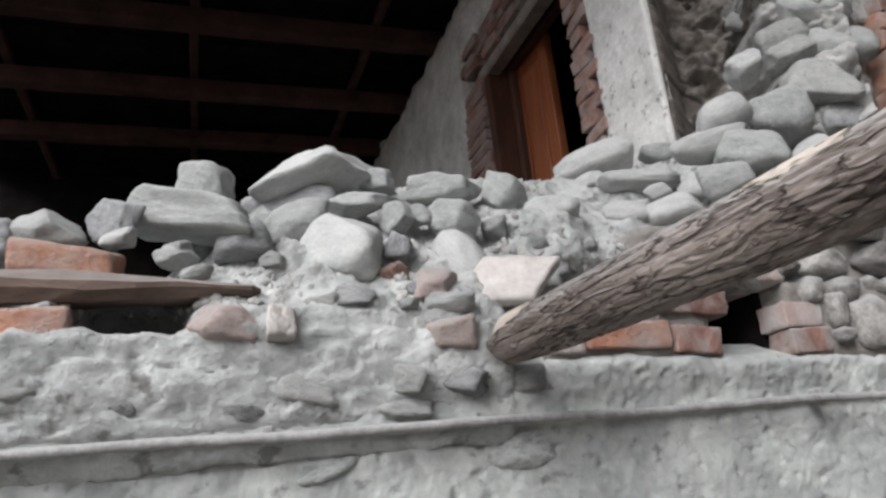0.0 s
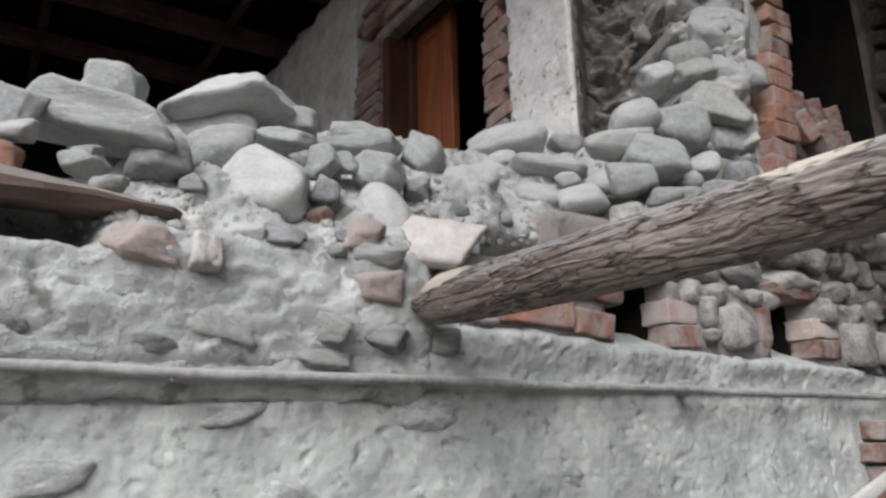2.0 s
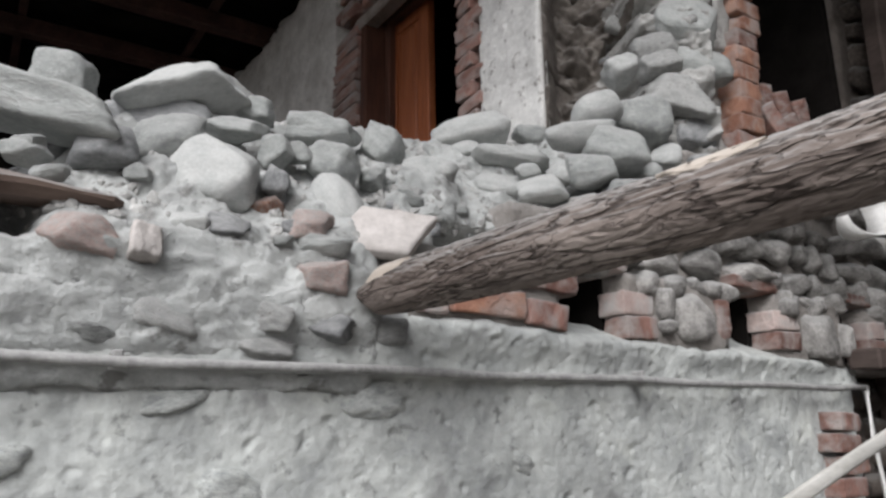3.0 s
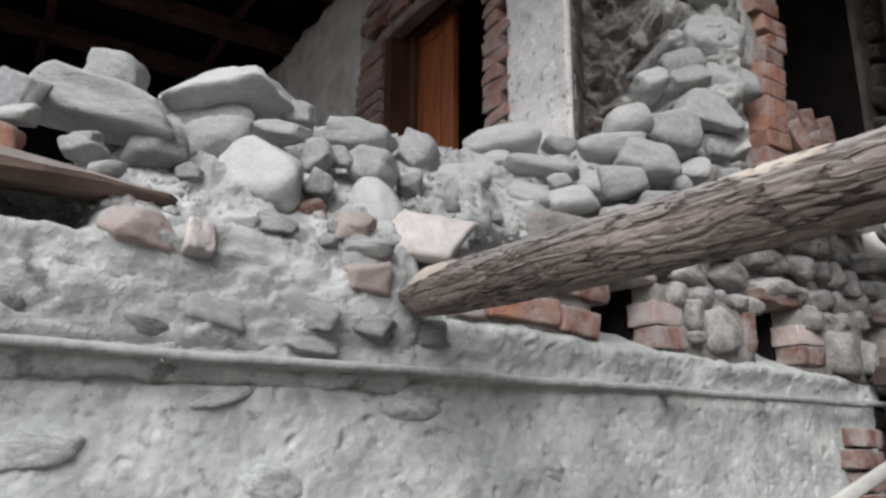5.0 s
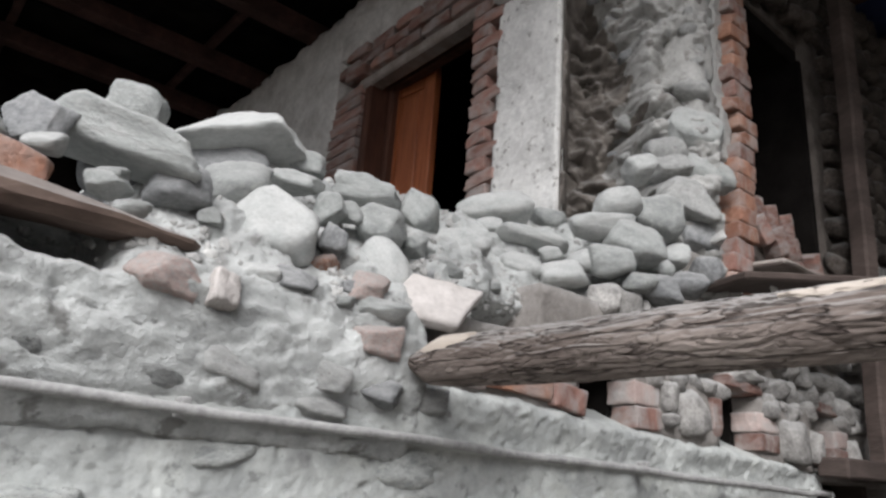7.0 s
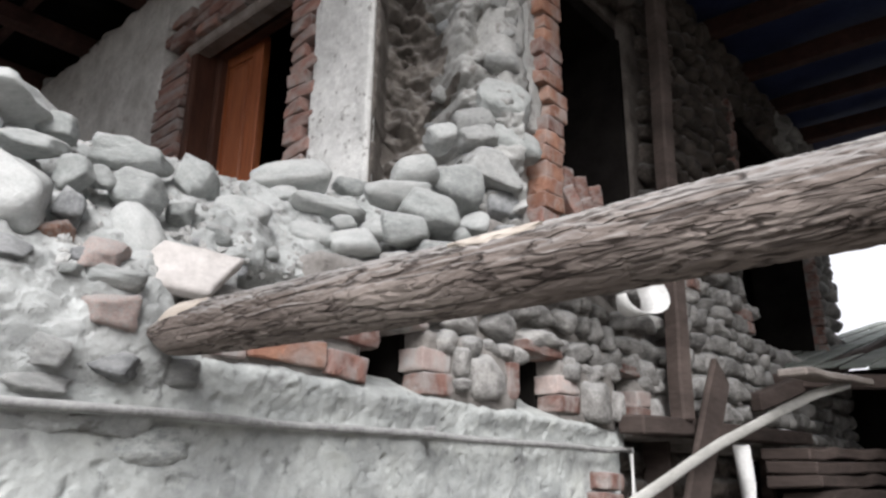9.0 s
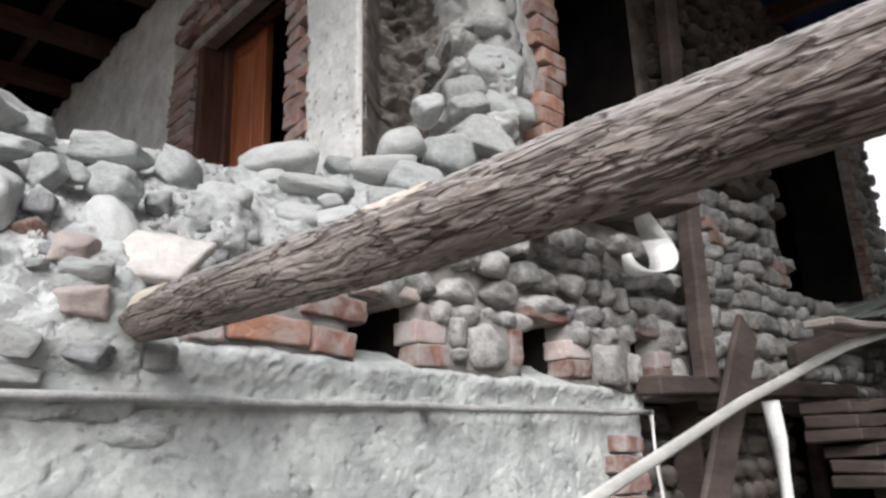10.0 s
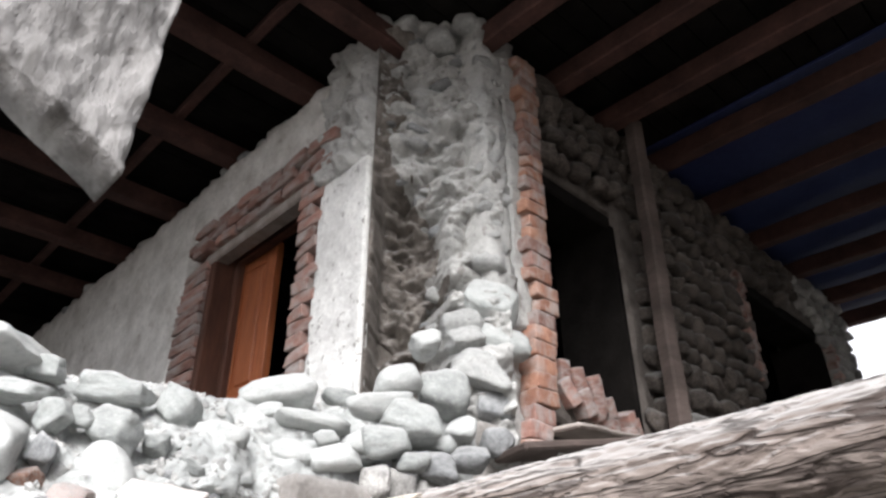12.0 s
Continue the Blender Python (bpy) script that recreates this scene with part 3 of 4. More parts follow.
    # by the dark room and the torn wall end
    rows += [
        (0.441, 2.262, 2.246, 0.137, 0.124, -28, "d", 1.25, 0.06, -0.30, 0.20),
        (0.308, 2.228, 2.197, 0.176, 0.076, 0, "g", 0.75, 0.00, 0.00, 0.00),
        (0.569, 2.198, 2.146, 0.080, 0.044, 0, "g", 0.95, 0.00, 0.00, 0.00),
        (0.455, 2.220, 2.184, 0.080, 0.040, 0, "p", 0.95, 0.00, 0.00, 0.00),
        (2.545, 2.130, 3.010, 0.240, 0.180, 14, "g", 0.38, 0.14, 0.00, 0.15),
        (2.590, 2.115, 2.850, 0.230, 0.130, 14, "g", 0.10, 0.14, 0.00, 0.00),
        (2.440, 2.190, 2.910, 0.180, 0.130, -15, "m", 0.80, 0.12, 0.00, 0.00),
        (2.430, 2.170, 2.830, 0.150, 0.100, -10, "m", 0.60, 0.12, 0.00, 0.00),
        (2.443, 2.125, 2.700, 0.271, 0.146, 14, "m", 1.20, 0.14, 0.00, 0.00),
        (2.203, 2.143, 2.734, 0.118, 0.086, -20, "p", 0.38, 0.10, 0.00, 0.00),
        (2.075, 2.151, 2.566, 0.166, 0.092, -12, "p", 0.38, 0.12, 0.00, 0.00),
        (0.220, 2.260, 2.180, 0.160, 0.090, 0, "d", 0.85, 0.00, 0.00, 0.00),
        (0.100, 2.280, 2.150, 0.200, 0.120, 10, "g", 0.85, 0.00, 0.00, 0.00),
        (1.410, 2.190, 2.050, 0.160, 0.110, 8, "m", 0.80, 0.00, 0.00, 0.00),
        (0.660, 2.420, 2.260, 0.200, 0.190, 0, "d", 1.00, 0.00, 0.00, 0.00),
        (0.860, 2.460, 2.330, 0.260, 0.140, 0, "d", 0.90, 0.00, 0.00, 0.00),
        (2.030, 2.400, 2.560, 0.130, 0.070, 20, "g", 0.38, 0.00, 0.00, 0.00),
        (2.170, 2.050, 2.280, 0.140, 0.090, 10, "d", 0.57, 0.00, 0.00, 0.00),
        (2.300, 2.040, 2.330, 0.140, 0.080, 0, "d", 0.57, 0.00, 0.00, 0.00),
        (2.460, 2.060, 2.420, 0.130, 0.110, 20, "d", 0.57, 0.00, 0.00, 0.00),
    ]
    return rows


HEAP = heap_rows()


def mound_point(u, s):
    x = -0.1 + 2.78 * u
    for (s0, y0, z0), (s1, y1, z1) in zip(PROFILE, PROFILE[1:]):
        if s <= s1:
            k = (s - s0) / (s1 - s0)
            y, z = y0 + (y1 - y0) * k, z0 + (z1 - z0) * k
            break
    back = smooth01(1.27, 1.44, x)
    y += 0.45 * back * (1 - smooth01(0.26, 0.42, s))
    z += 0.05 * back * smooth01(0.2, 0.5, s)
    # the heap climbs towards the standing wall end
    z += 0.10 * smooth01(1.7, 2.3, x) * smooth01(0.3, 0.8, s)
    y -= 0.22 * smooth01(1.8, 2.4, x) * smooth01(0.36, 0.7, s)
    hollow = smooth01(0.36, 0.45, x) * (1 - smooth01(0.53, 0.64, x)) * smooth01(0.215, 0.255, s) * (1 - smooth01(0.30, 0.42, s))
    y += 0.34 * hollow
    z -= 0.05 * hollow
    if z > 2.05:
        z = 2.05 + (z - 2.05) * (0.15 + 0.85 * smooth01(0.42, 0.92, x))
    return x, y, z


def mound_relief(p):
    band = Vector((p[0], p[1], p[2] * 2.2))
    rim = 1 - smooth01(1.98, 2.06, p[2])
    flat = 1 - 0.7 * rim
    crack = max(0.0, 1 - abs(fbm(band, 6.0, 3, 44.0)) / 0.035)
    clod = 0.35 - lumps(p + noise.noise_vector(p * 9.0) * 0.03, 9.0)
    face = 0.026 * (0.35 - lumps(band, 5.5)) + 0.022 * fbm(band, 17.0, 4, 18.0) - 0.016 * crack
    return 0.05 * fbm(p, 5.0, 3, 3.0) + flat * (0.034 * fbm(p, 14.0, 4, 8.0) + 0.034 * clod + 0.016 * fbm(p, 42.0, 3, 33.0)) + rim * face


def drift(p):
    """Dust banked up round the larger stones."""
    total = 0.0
    for row in HEAP:
        r = 0.5 * (row[3] + row[4])
        if abs(p[0] - row[0]) < 1.3 * r and p[2] > 1.9:
            q = ((p[0] - row[0]) ** 2 + (p[1] - row[1]) ** 2 + (p[2] - row[2]) ** 2) / (0.62 * r) ** 2
            if q < 4:
                total = max(total, (0.14 + 0.20 * smooth01(1.35, 1.8, p[0])) * r * math.exp(-q))
    return total


def mound():
    nu, nv = 330, 170
    verts, faces = [], []
    for j in range(nv + 1):
        for i in range(nu + 1):
            p = mound_point(i / nu, j / nv)
            d = mound_relief(Vector(p)) + drift(p)
            verts.append((p[0] + 0.02 * fbm(p, 9.0, 2, 30.0), p[1] - d * 0.75, p[2] + d * 0.65))
    for j in range(nv):
        for i in range(nu):
            k = j * (nu + 1) + i
            faces.append((k, k + 1, k + nu + 2, k + nu + 1))
    # sides and underside, so that it is a solid heap
    low = len(verts)
    for i in range(nu + 1):
        x = mound_point(i / nu, 0)[0]
        verts.append((x, 2.60, 1.69))
        verts.append((x, 2.97, 1.69))
    for i in range(nu):
        a, b = low + 2 * i, low + 2 * i + 2
        faces += [(i + 1, i, a, b), (b, a, a + 1, b + 1), (nv * (nu + 1) + i, nv * (nu + 1) + i + 1, b + 1, a + 1)]
    return link("rubble_mound", verts, faces, DIRT, None, "mound of grey mortar dust and broken masonry on the wall top", True, "rubble", "", "structure")


heap = mound()

# ---------------------------------------------------------------- front wall: mortar backing round the openings, then its stones
front = thing("wall_front", (4.5, 2.3, 1.8), "front wall of rounded field stones laid in mud mortar", "wall", "", "structure")


def backing(x0, z0, x1, z1, y=2.115, deep=0.36, mat=BROWNMORTAR, amp=1.0):
    nu, nv = max(4, int((x1 - x0) / 0.025)), max(4, int((z1 - z0) / 0.025))
    return rough_block("mortar", (x0, y, z0), (x1 - x0, 0, 0), (0, 0, z1 - z0), (0, deep, 0), nu, nv,
                       lambda p, u, v: amp * (0.03 * fbm(p, 6, 3, 1.0) + 0.02 * fbm(p, 22, 2, 6.0)), mat, front)


HOLES = ((1.85, 2.07), (2.555, 2.785), (3.245, 3.40))
# courses with the empty joist sockets
edges = [1.36] + [e for h in HOLES for e in h] + [4.0]
for a, b in zip(edges[0::2], edges[1::2]):
    backing(a + (0.02 if a > 1.5 else 0), 1.845 - 0.03 * (a - 1.36), b - (0.02 if b < 3.9 else 0), 2.035, 2.092)
# near-black linings put the shade deep in the sockets into their colour
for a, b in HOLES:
    part("socket_side", box_bm((0.10, 0.28, 0.22), Matrix.Translation((b + 0.054, 2.325, 1.93)), 0.004), DEEPSHADE, front)
    part("socket_back", box_bm((b - a + 0.04, 0.03, 0.26), Matrix.Translation(((a + b) / 2, 2.47, 1.92)), 0), DEEPSHADE, front)
backing(1.70, 2.035, 4.0, 2.20, 2.13)
backing(2.45, 2.20, 3.62, 2.50, 2.13)
backing(4.0, 1.75, 5.08, 2.50, 2.13)
backing(5.08, 1.75, 6.6, 2.46, 2.13)
backing(6.6, 1.75, 7.25, 4.5, 2.13)
backing(3.62, 2.50, 5.08, 4.5, 2.13, mat=SHADEMORTAR)
backing(5.08, 4.12, 6.6, 4.5, 2.13, mat=SHADEMORTAR)
backing(2.60, 3.92, 3.62, 4.62, 2.16, mat=SHADEMORTAR)
backing(2.56, 2.46, 2.70, 4.62, 2.13, 0.3, MORTAR, 2.2)
backing(2.70, 2.95, 2.80, 4.62, 2.12, 0.3, MORTAR)
# reveals and lintels: the shade inside the openings is in their colour
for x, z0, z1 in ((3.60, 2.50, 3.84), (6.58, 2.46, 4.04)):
    part("sooty_reveal", box_bm((0.035, 0.40, z1 - z0), Matrix.Translation((x, 2.345, (z0 + z1) / 2)), 0.006), DEEPSHADE, front, "reveal of the opening, near black for its shade")
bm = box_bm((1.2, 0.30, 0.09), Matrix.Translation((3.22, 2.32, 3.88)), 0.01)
part("lintel", bm, DEEPSHADE, front, "wooden lintel coloured near black for the shade")
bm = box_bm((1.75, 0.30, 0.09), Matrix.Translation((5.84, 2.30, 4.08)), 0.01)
part("lintel", bm, DEEPSHADE, front, "wooden lintel coloured near black for the shade")

# stones of the front wall
rng = random.Random(5)
COB = [rock_mesh("cobble", 300 + k, COBBLE, 3, 1.2, 0.15) for k in range(14)]
COBD = [rock_mesh("cobble", 300 + k, SHADECOB, 3, 1.0, 0.11) for k in range(14)]
COBP = [rock_points(300 + k, 2, 1.0, 0.11) for k in range(14)]


def open_at(x, z):
    if any(a - 0.02 < x < b + 0.04 for a, b in HOLES) and z < 2.07:
        return True
    if z < 2.0 and x < 4.0:
        return True
    if x < 2.62 and z > 2.22 + 0.12 * (x - 2.0):
        return True
    if 2.55 < x < 2.92 and z > 2.44:
        return True
    if 2.9 < x < 3.71 and 2.47 < z < 3.93:
        return True
    if 5.06 < x < 6.62 and 2.44 < z < 4.13:
        return True
    return x < 1.95


near, far_v, far_f, dark_v, dark_f = 0, [], [], [], []
z = 2.075 - 3 * 0.088
row = 0
while z < 4.52:
    h = 0.088 + 0.034 * rng.random()
    x = 1.9 + 0.06 * (row % 2)
    while x < 7.2:
        w = rng.choice((0.075, 0.11, 0.14, 0.20)) * rng.uniform(0.85, 1.15)
        cx, cz = x + w / 2, z + h / 2 + 0.018 * math.sin(2.3 * x + row) + rng.uniform(-0.016, 0.016)
        x += w + 0.008
        k, tilt = rng.randrange(14), rng.uniform(-14, 14)
        if open_at(cx, cz):
            continue
        m = pose(cx, 2.118 + rng.uniform(-0.016, 0.014), cz, rng.uniform(-14, 14), tilt, rng.uniform(-16, 16)) @ Matrix.Diagonal((w * 1.1, 0.13, h * rng.uniform(0.85, 1.3), 1))
        # stones under the eaves take the copy with shade in its colour
        shaded = cz > (2.6 if cx < 3.9 else 2.95) + 0.25 * noise.noise(Vector((cx * 3, cz * 3, 0))) and 2.9 < cx < 6.2
        if near < 300 and (cx < 4.15 or (cx < 5.1 and cz < 3.2)):
            piece("stone", COBD[k] if shaded else COB[k], m, front)
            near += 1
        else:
            vs, fs = (dark_v, dark_f) if shaded else (far_v, far_f)
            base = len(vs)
            vs += [m @ Vector(q * 0.5) for q in COBP[k][0]]
            fs += [tuple(base + i for i in f) for f in COBP[k][1]]
    z += h + 0.006
    row += 1
# porch stonework, coloured dark for the shade below the beam
backing(3.36, 0.9, 5.2, 1.77, 2.28, 0.2, SHADEMORTAR)
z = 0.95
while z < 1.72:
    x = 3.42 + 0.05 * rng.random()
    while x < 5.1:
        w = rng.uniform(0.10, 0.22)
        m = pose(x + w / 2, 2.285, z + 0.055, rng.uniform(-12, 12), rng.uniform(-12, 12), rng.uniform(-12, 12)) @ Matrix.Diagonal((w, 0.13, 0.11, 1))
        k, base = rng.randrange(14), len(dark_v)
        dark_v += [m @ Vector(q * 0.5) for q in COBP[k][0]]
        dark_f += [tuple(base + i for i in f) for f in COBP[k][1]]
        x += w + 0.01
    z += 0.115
link("smoky_stones", dark_v, dark_f, SHADECOBS, front, "brown field stones, colour darkened for the shade", True, kind="stuff")
link("far_stones", far_v, far_f, COBBLES, front, "rounded grey field stones", True, kind="stuff")

# single stones and bricks of the socket course
BR = [brick_mesh("brick", 50 + k, BRICK) for k in range(8)]
BO = [brick_mesh("brick", 80 + k, ORANGE) for k in range(5)]
BP = [brick_mesh("brick", 110 + k, PINK) for k in range(4)]


def lay(me, x, y, z, sx=1.0, sy=1.0, sz=1.0, rx=0, ry=0, rz=0, parent=front, label=""):
    return piece("brick", me, pose(x, y, z, rx, ry, rz) @ Matrix.Diagonal((sx, sy, sz, 1)), parent, label)


lay(BO[0], 1.585, 2.122, 1.908, 1.06, 1, 1.06, 0, 2, 1, label="orange brick with a dusty face")
lay(BR[1], 1.775, 2.13, 1.892, 0.66, 1, 1.12, 2, 5, 5)
lay(BR[0], 1.775, 2.122, 1.985, 0.98, 1, 1.0, 0, 3, 2)
lay(BP[2], 1.42, 2.13, 1.90, 0.40, 1, 1.0, 0, 0, -4)
lay(BR[4], 1.56, 2.14, 1.985, 0.8, 1, 0.9, 0, -3, 3)
for j in range(2):
    # the reveals of the sockets: bricks laid deep into the wall
    for a, w, k in ((2.07, 0.125, 0), (2.785, 0.145, 1), (3.40, 0.13, 2)):
        lay((BR[k], BP[(j + k) % 4])[j], a + w / 2 + rng.uniform(-0.008, 0.008), 2.13, 1.878 + 0.068 * j, w / 0.212, 1.0, 1.04, 0, rng.uniform(-3, 3), rng.uniform(-2, 2))
    for a, k in ((1.85, 3), (2.555, 4), (3.245, 5)):
        lay(BR[(j + k) % 8], a - 0.03, 2.28, 1.872 + 0.072 * j, 0.24, 2.6, 1.08, 0, rng.uniform(-3, 3), rng.uniform(-3, 3))
for k, (a, b) in enumerate(HOLES):
    lay((BP[1], BR[3], BR[6])[k], (a + b) / 2 + 0.03, 2.215, 2.058, (b - a + 0.02) / 0.22, 2.7, 0.66, 0, 2, 1, label="flat brick bridging the socket")
lay(BR[5], 2.515, 2.13, 1.925, 0.62, 1, 0.95, 0, 88, 2)
SOCK = [rock_mesh("stone", 520 + k, COBBLE, 3, 1.6, 0.07) for k in range(6)]
for k, (x, z, w, h) in enumerate(((2.375, 1.925, 0.215, 0.16), (2.235, 1.95, 0.06, 0.10), (2.24, 1.885, 0.07, 0.06), (3.075, 1.905, 0.22, 0.165), (3.215, 1.90, 0.06, 0.13), (3.6, 1.89, 0.17, 0.13))):
    piece("stone", SOCK[k], pose(x, 2.105, z, 0, rng.uniform(-5, 5), rng.uniform(-6, 6)) @ Matrix.Diagonal((w * 1.06, 0.13, h * 1.06, 1)), front)
for a, b in ((2.12, 2.56), (2.83, 3.24), (3.44, 3.95)):
    x = a
    while x < b:
        w = rng.uniform(0.08, 0.14)
        piece("stone", COB[rng.randrange(14)], pose(x + w / 2, 2.125, 2.022 + rng.uniform(-0.006, 0.006), rng.uniform(-8, 8), rng.uniform(-8, 8), rng.uniform(-8, 8)) @ Matrix.Diagonal((w * 1.08, 0.14, 0.085, 1)), front)
        x += w
# brick patch at the end of the plaster
for j in range(4):
    lay(BR[(j + 2) % 8], 3.10 + 0.03 * (j % 2), 2.10, 1.42 + 0.072 * j - 0.03, 0.7, 1, 1, 0, rng.uniform(-4, 4), 0, lower)

# brick jamb of the opening beside the broken wall end
z, j = 2.44, 0
while z < 4.50:
    right = 2.80 + 0.09 * smooth01(2.45, 2.9, z) + 0.03 * smooth01(3.2, 4.3, z)
    out = 0.035 if j in (9, 10) else (0.02 if j in (2, 3) else 0.0)
    me = (BO if rng.random() < 0.65 else BR)[rng.randrange(5)]
    wide = rng.choice((0.125, 0.15)) + rng.uniform(-0.006, 0.006)
    lay(me, right - wide / 2 + out + rng.uniform(-0.004, 0.004), 2.13 + rng.uniform(-0.006, 0.006), z, wide / 0.215, 1.15, 1.07, rng.uniform(-1, 1), rng.uniform(-1.5, 1.5), rng.uniform(-2, 2))
    lay(BR[j % 8], right - 0.09, 2.27, z, 0.85, 1.3, 1.0, 0, rng.uniform(-2, 2), rng.uniform(-3, 3))
    z += 0.070
    j += 1

for j in range(22):
    z = 2.52 + 0.072 * j
    lay(BR[j % 8], 6.635 + 0.02 * (j % 2), 2.15, z, 0.4, 1.6, 1.0, 0, 0, rng.uniform(-4, 4))
    if z > 3.3:
        lay(BR[(j + 2) % 8], 5.05 - 0.02 * (j % 2), 2.14, z, 0.45, 1.4, 1.0, 0, rng.uniform(-4, 4), rng.uniform(-4, 4))
for x, z in ((4.06, 2.66), (4.10, 2.59), (4.86, 2.55), (4.88, 2.48)):
    lay(BR[3], x, 2.10, z, 0.5, 1, 1.05, 0, rng.uniform(-8, 8), 0)

# tilted slab of bricks slumped in the opening
sill = thing("fallen_brick_panel", (3.2, 2.2, 2.5), "slumped panel of red bricks leaning in the opening", "bricks")
for k in range(7):
    for j in range(2):
        x, z = 3.0 + 0.083 * k, 2.845 - 0.028 * k - 0.1 * j
        piece("brick", BR[(k + 3 * j) % 8], pose(x, 2.16 + rng.uniform(-0.03, 0.03), z + rng.uniform(-0.02, 0.015), 8, 70 + rng.uniform(-16, 16), rng.uniform(-14, 14)) @ Matrix.Diagonal((rng.uniform(0.42, 0.6), 1.3, 1.05, 1)), sill)
part("mortar_bed", box_bm((0.62, 0.2, 0.26), pose(3.24, 2.25, 2.66, 0, 17, 0), 0.02, 1, 6, 0.02, 3), SHADEMORTAR, sill)
board = thing("broken_board", (3.1, 2.1, 2.53), "pale broken board lying across the opening", "board")
beam("plank", (2.80, 2.03, 2.525), (3.45, 2.10, 2.60), 0.16, 0.022, GREYWOOD, board)


# ---------------------------------------------------------------- broken wall end (torn masonry core)
def core_offset(p, u, v):
    q = Vector((p[0], p[1], p[2] * 1.5)) + noise.noise_vector(Vector(p) * 5.0) * 0.07 + noise.noise_vector(Vector(p) * 17.0) * 0.02
    d = 0.10 * fbm(p, 4.0, 3, 11.0) + 0.12 * (lumps(q, 7.0) ** 2 - 0.12) + 0.05 * fbm(q, 13.0, 4, 19.0) + 0.022 * fbm(p, 40.0, 3, 3.0)
    d += 0.07 * smooth01(0.10, 0.22, fbm(Vector((p[0], p[1], p[2] * 2.2)), 6.0, 3, 90.0))
    low = 1 - smooth01(3.35, 3.85, p[2])
    d += 0.22 * low * smooth01(0.02, 0.10, u) * (1 - smooth01(0.38, 0.62, u))
    d += 0.05 * smooth01(3.9, 4.5, p[2]) * u
    d -= 0.09 * (1 - smooth01(2.7, 3.3, p[2])) * smooth01(0.30, 0.8, u)
    d += low * (1 - smooth01(0.4, 0.6, u)) * (0.05 * fbm(p, 11.0, 3, 80.0) + 0.05 * (lumps(q, 12.0) ** 2 - 0.1))
    e = smooth01(0.0, 0.03, u)
    return d * e


core = rough_block("wall_end", (2.183, 2.494, 2.25), (0.434, -0.39, 0), (0.02, 0, 2.52), (0.28, 0.30, 0), 96, 400, core_offset, MORTAR,
                   label="torn end of a rubble stone wall with mortar core", category="wall", kind="structure")
core.data.materials.append(DARKCORE)
# back, sides and the recessed left of the face take the darker brown
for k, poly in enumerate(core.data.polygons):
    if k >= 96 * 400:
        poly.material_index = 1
        continue
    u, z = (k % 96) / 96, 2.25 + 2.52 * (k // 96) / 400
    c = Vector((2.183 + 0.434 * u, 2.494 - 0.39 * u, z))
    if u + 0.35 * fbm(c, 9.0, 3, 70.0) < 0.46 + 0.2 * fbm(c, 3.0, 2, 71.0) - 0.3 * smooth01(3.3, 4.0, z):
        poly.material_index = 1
CORE = [rock_mesh("stone", 600 + k, DUSTY, 3, 0.5, 0.09) for k in range(8)] + [rock_mesh("stone", 640 + k, DARKSTONE, 3, 0.35, 0.07) for k in range(3)]
for x, y, z, w, h, r in ((2.55, 2.13, 3.20, 0.16, 0.09, 5), (2.20, 2.50, 4.70, 0.18, 0.13, 10), (2.30, 2.40, 4.62, 0.16, 0.12, -20), (2.42, 2.27, 4.55, 0.17, 0.13, 0), (2.52, 2.17, 4.66, 0.17, 0.12, 15)):
    piece("stone", CORE[rng.randrange(8)], pose(x + 0.03, y + 0.035, z, rng.uniform(-15, 15), r, -44 + rng.uniform(-12, 12)) @ Matrix.Diagonal((w, 0.17, h, 1)), core)
for k in range(80):
    u, z = rng.uniform(0.12, 1.0), rng.uniform(2.45, 4.72)
    if u < 0.5 and z < 3.5 and k % 3:
        continue
    p = Vector((2.192 + 0.425 * u, 2.505 - 0.40 * u, z))
    d = core_offset(p, u, 0) + 0.3 * 0.09
    s = rng.uniform(0.03, 0.09)
    p += Vector((0.68, 0.73, 0)) * d
    piece("stone", CORE[rng.randrange(11)], pose(p.x, p.y, p.z, rng.uniform(-25, 25), rng.uniform(-30, 30), -44 + rng.uniform(-25, 25)) @ Matrix.Diagonal((s * rng.uniform(1.0, 1.6), s, s * rng.uniform(0.6, 0.95), 1)), core)


# mortar-coated stones between the torn core and the brick jamb
for k in range(80):
    z = 3.12 + 0.0195 * k
    s = rng.uniform(0.04, 0.105)
    piece("stone", CORE[rng.randrange(8)], pose(2.60 + rng.uniform(-0.04, 0.15) + 0.03 * smooth01(3.2, 4.2, z), 2.166 + rng.uniform(-0.012, 0.012), z, rng.uniform(-20, 20), rng.uniform(-30, 30), -20 + rng.uniform(-20, 20)) @ Matrix.Diagonal((s * 1.3, s, s * 0.85, 1)), core)


# ---------------------------------------------------------------- cross wall with the door
def mudwall(p, u, v):
    return 0.014 * fbm(p, 2.5, 3, 21.0) + 0.012 * fbm(p, 9.0, 3, 25.0) + 0.012 * max(0, fbm(p, 22.0, 2, 28.0) - 0.12)


def strip(p, u, v):
    return 0.008 * fbm(p, 4, 3, 31.0) + 0.008 * fbm(p, 14, 3, 35.0) + 0.018 * max(0, fbm(p, 18, 2, 38.0) - 0.2)


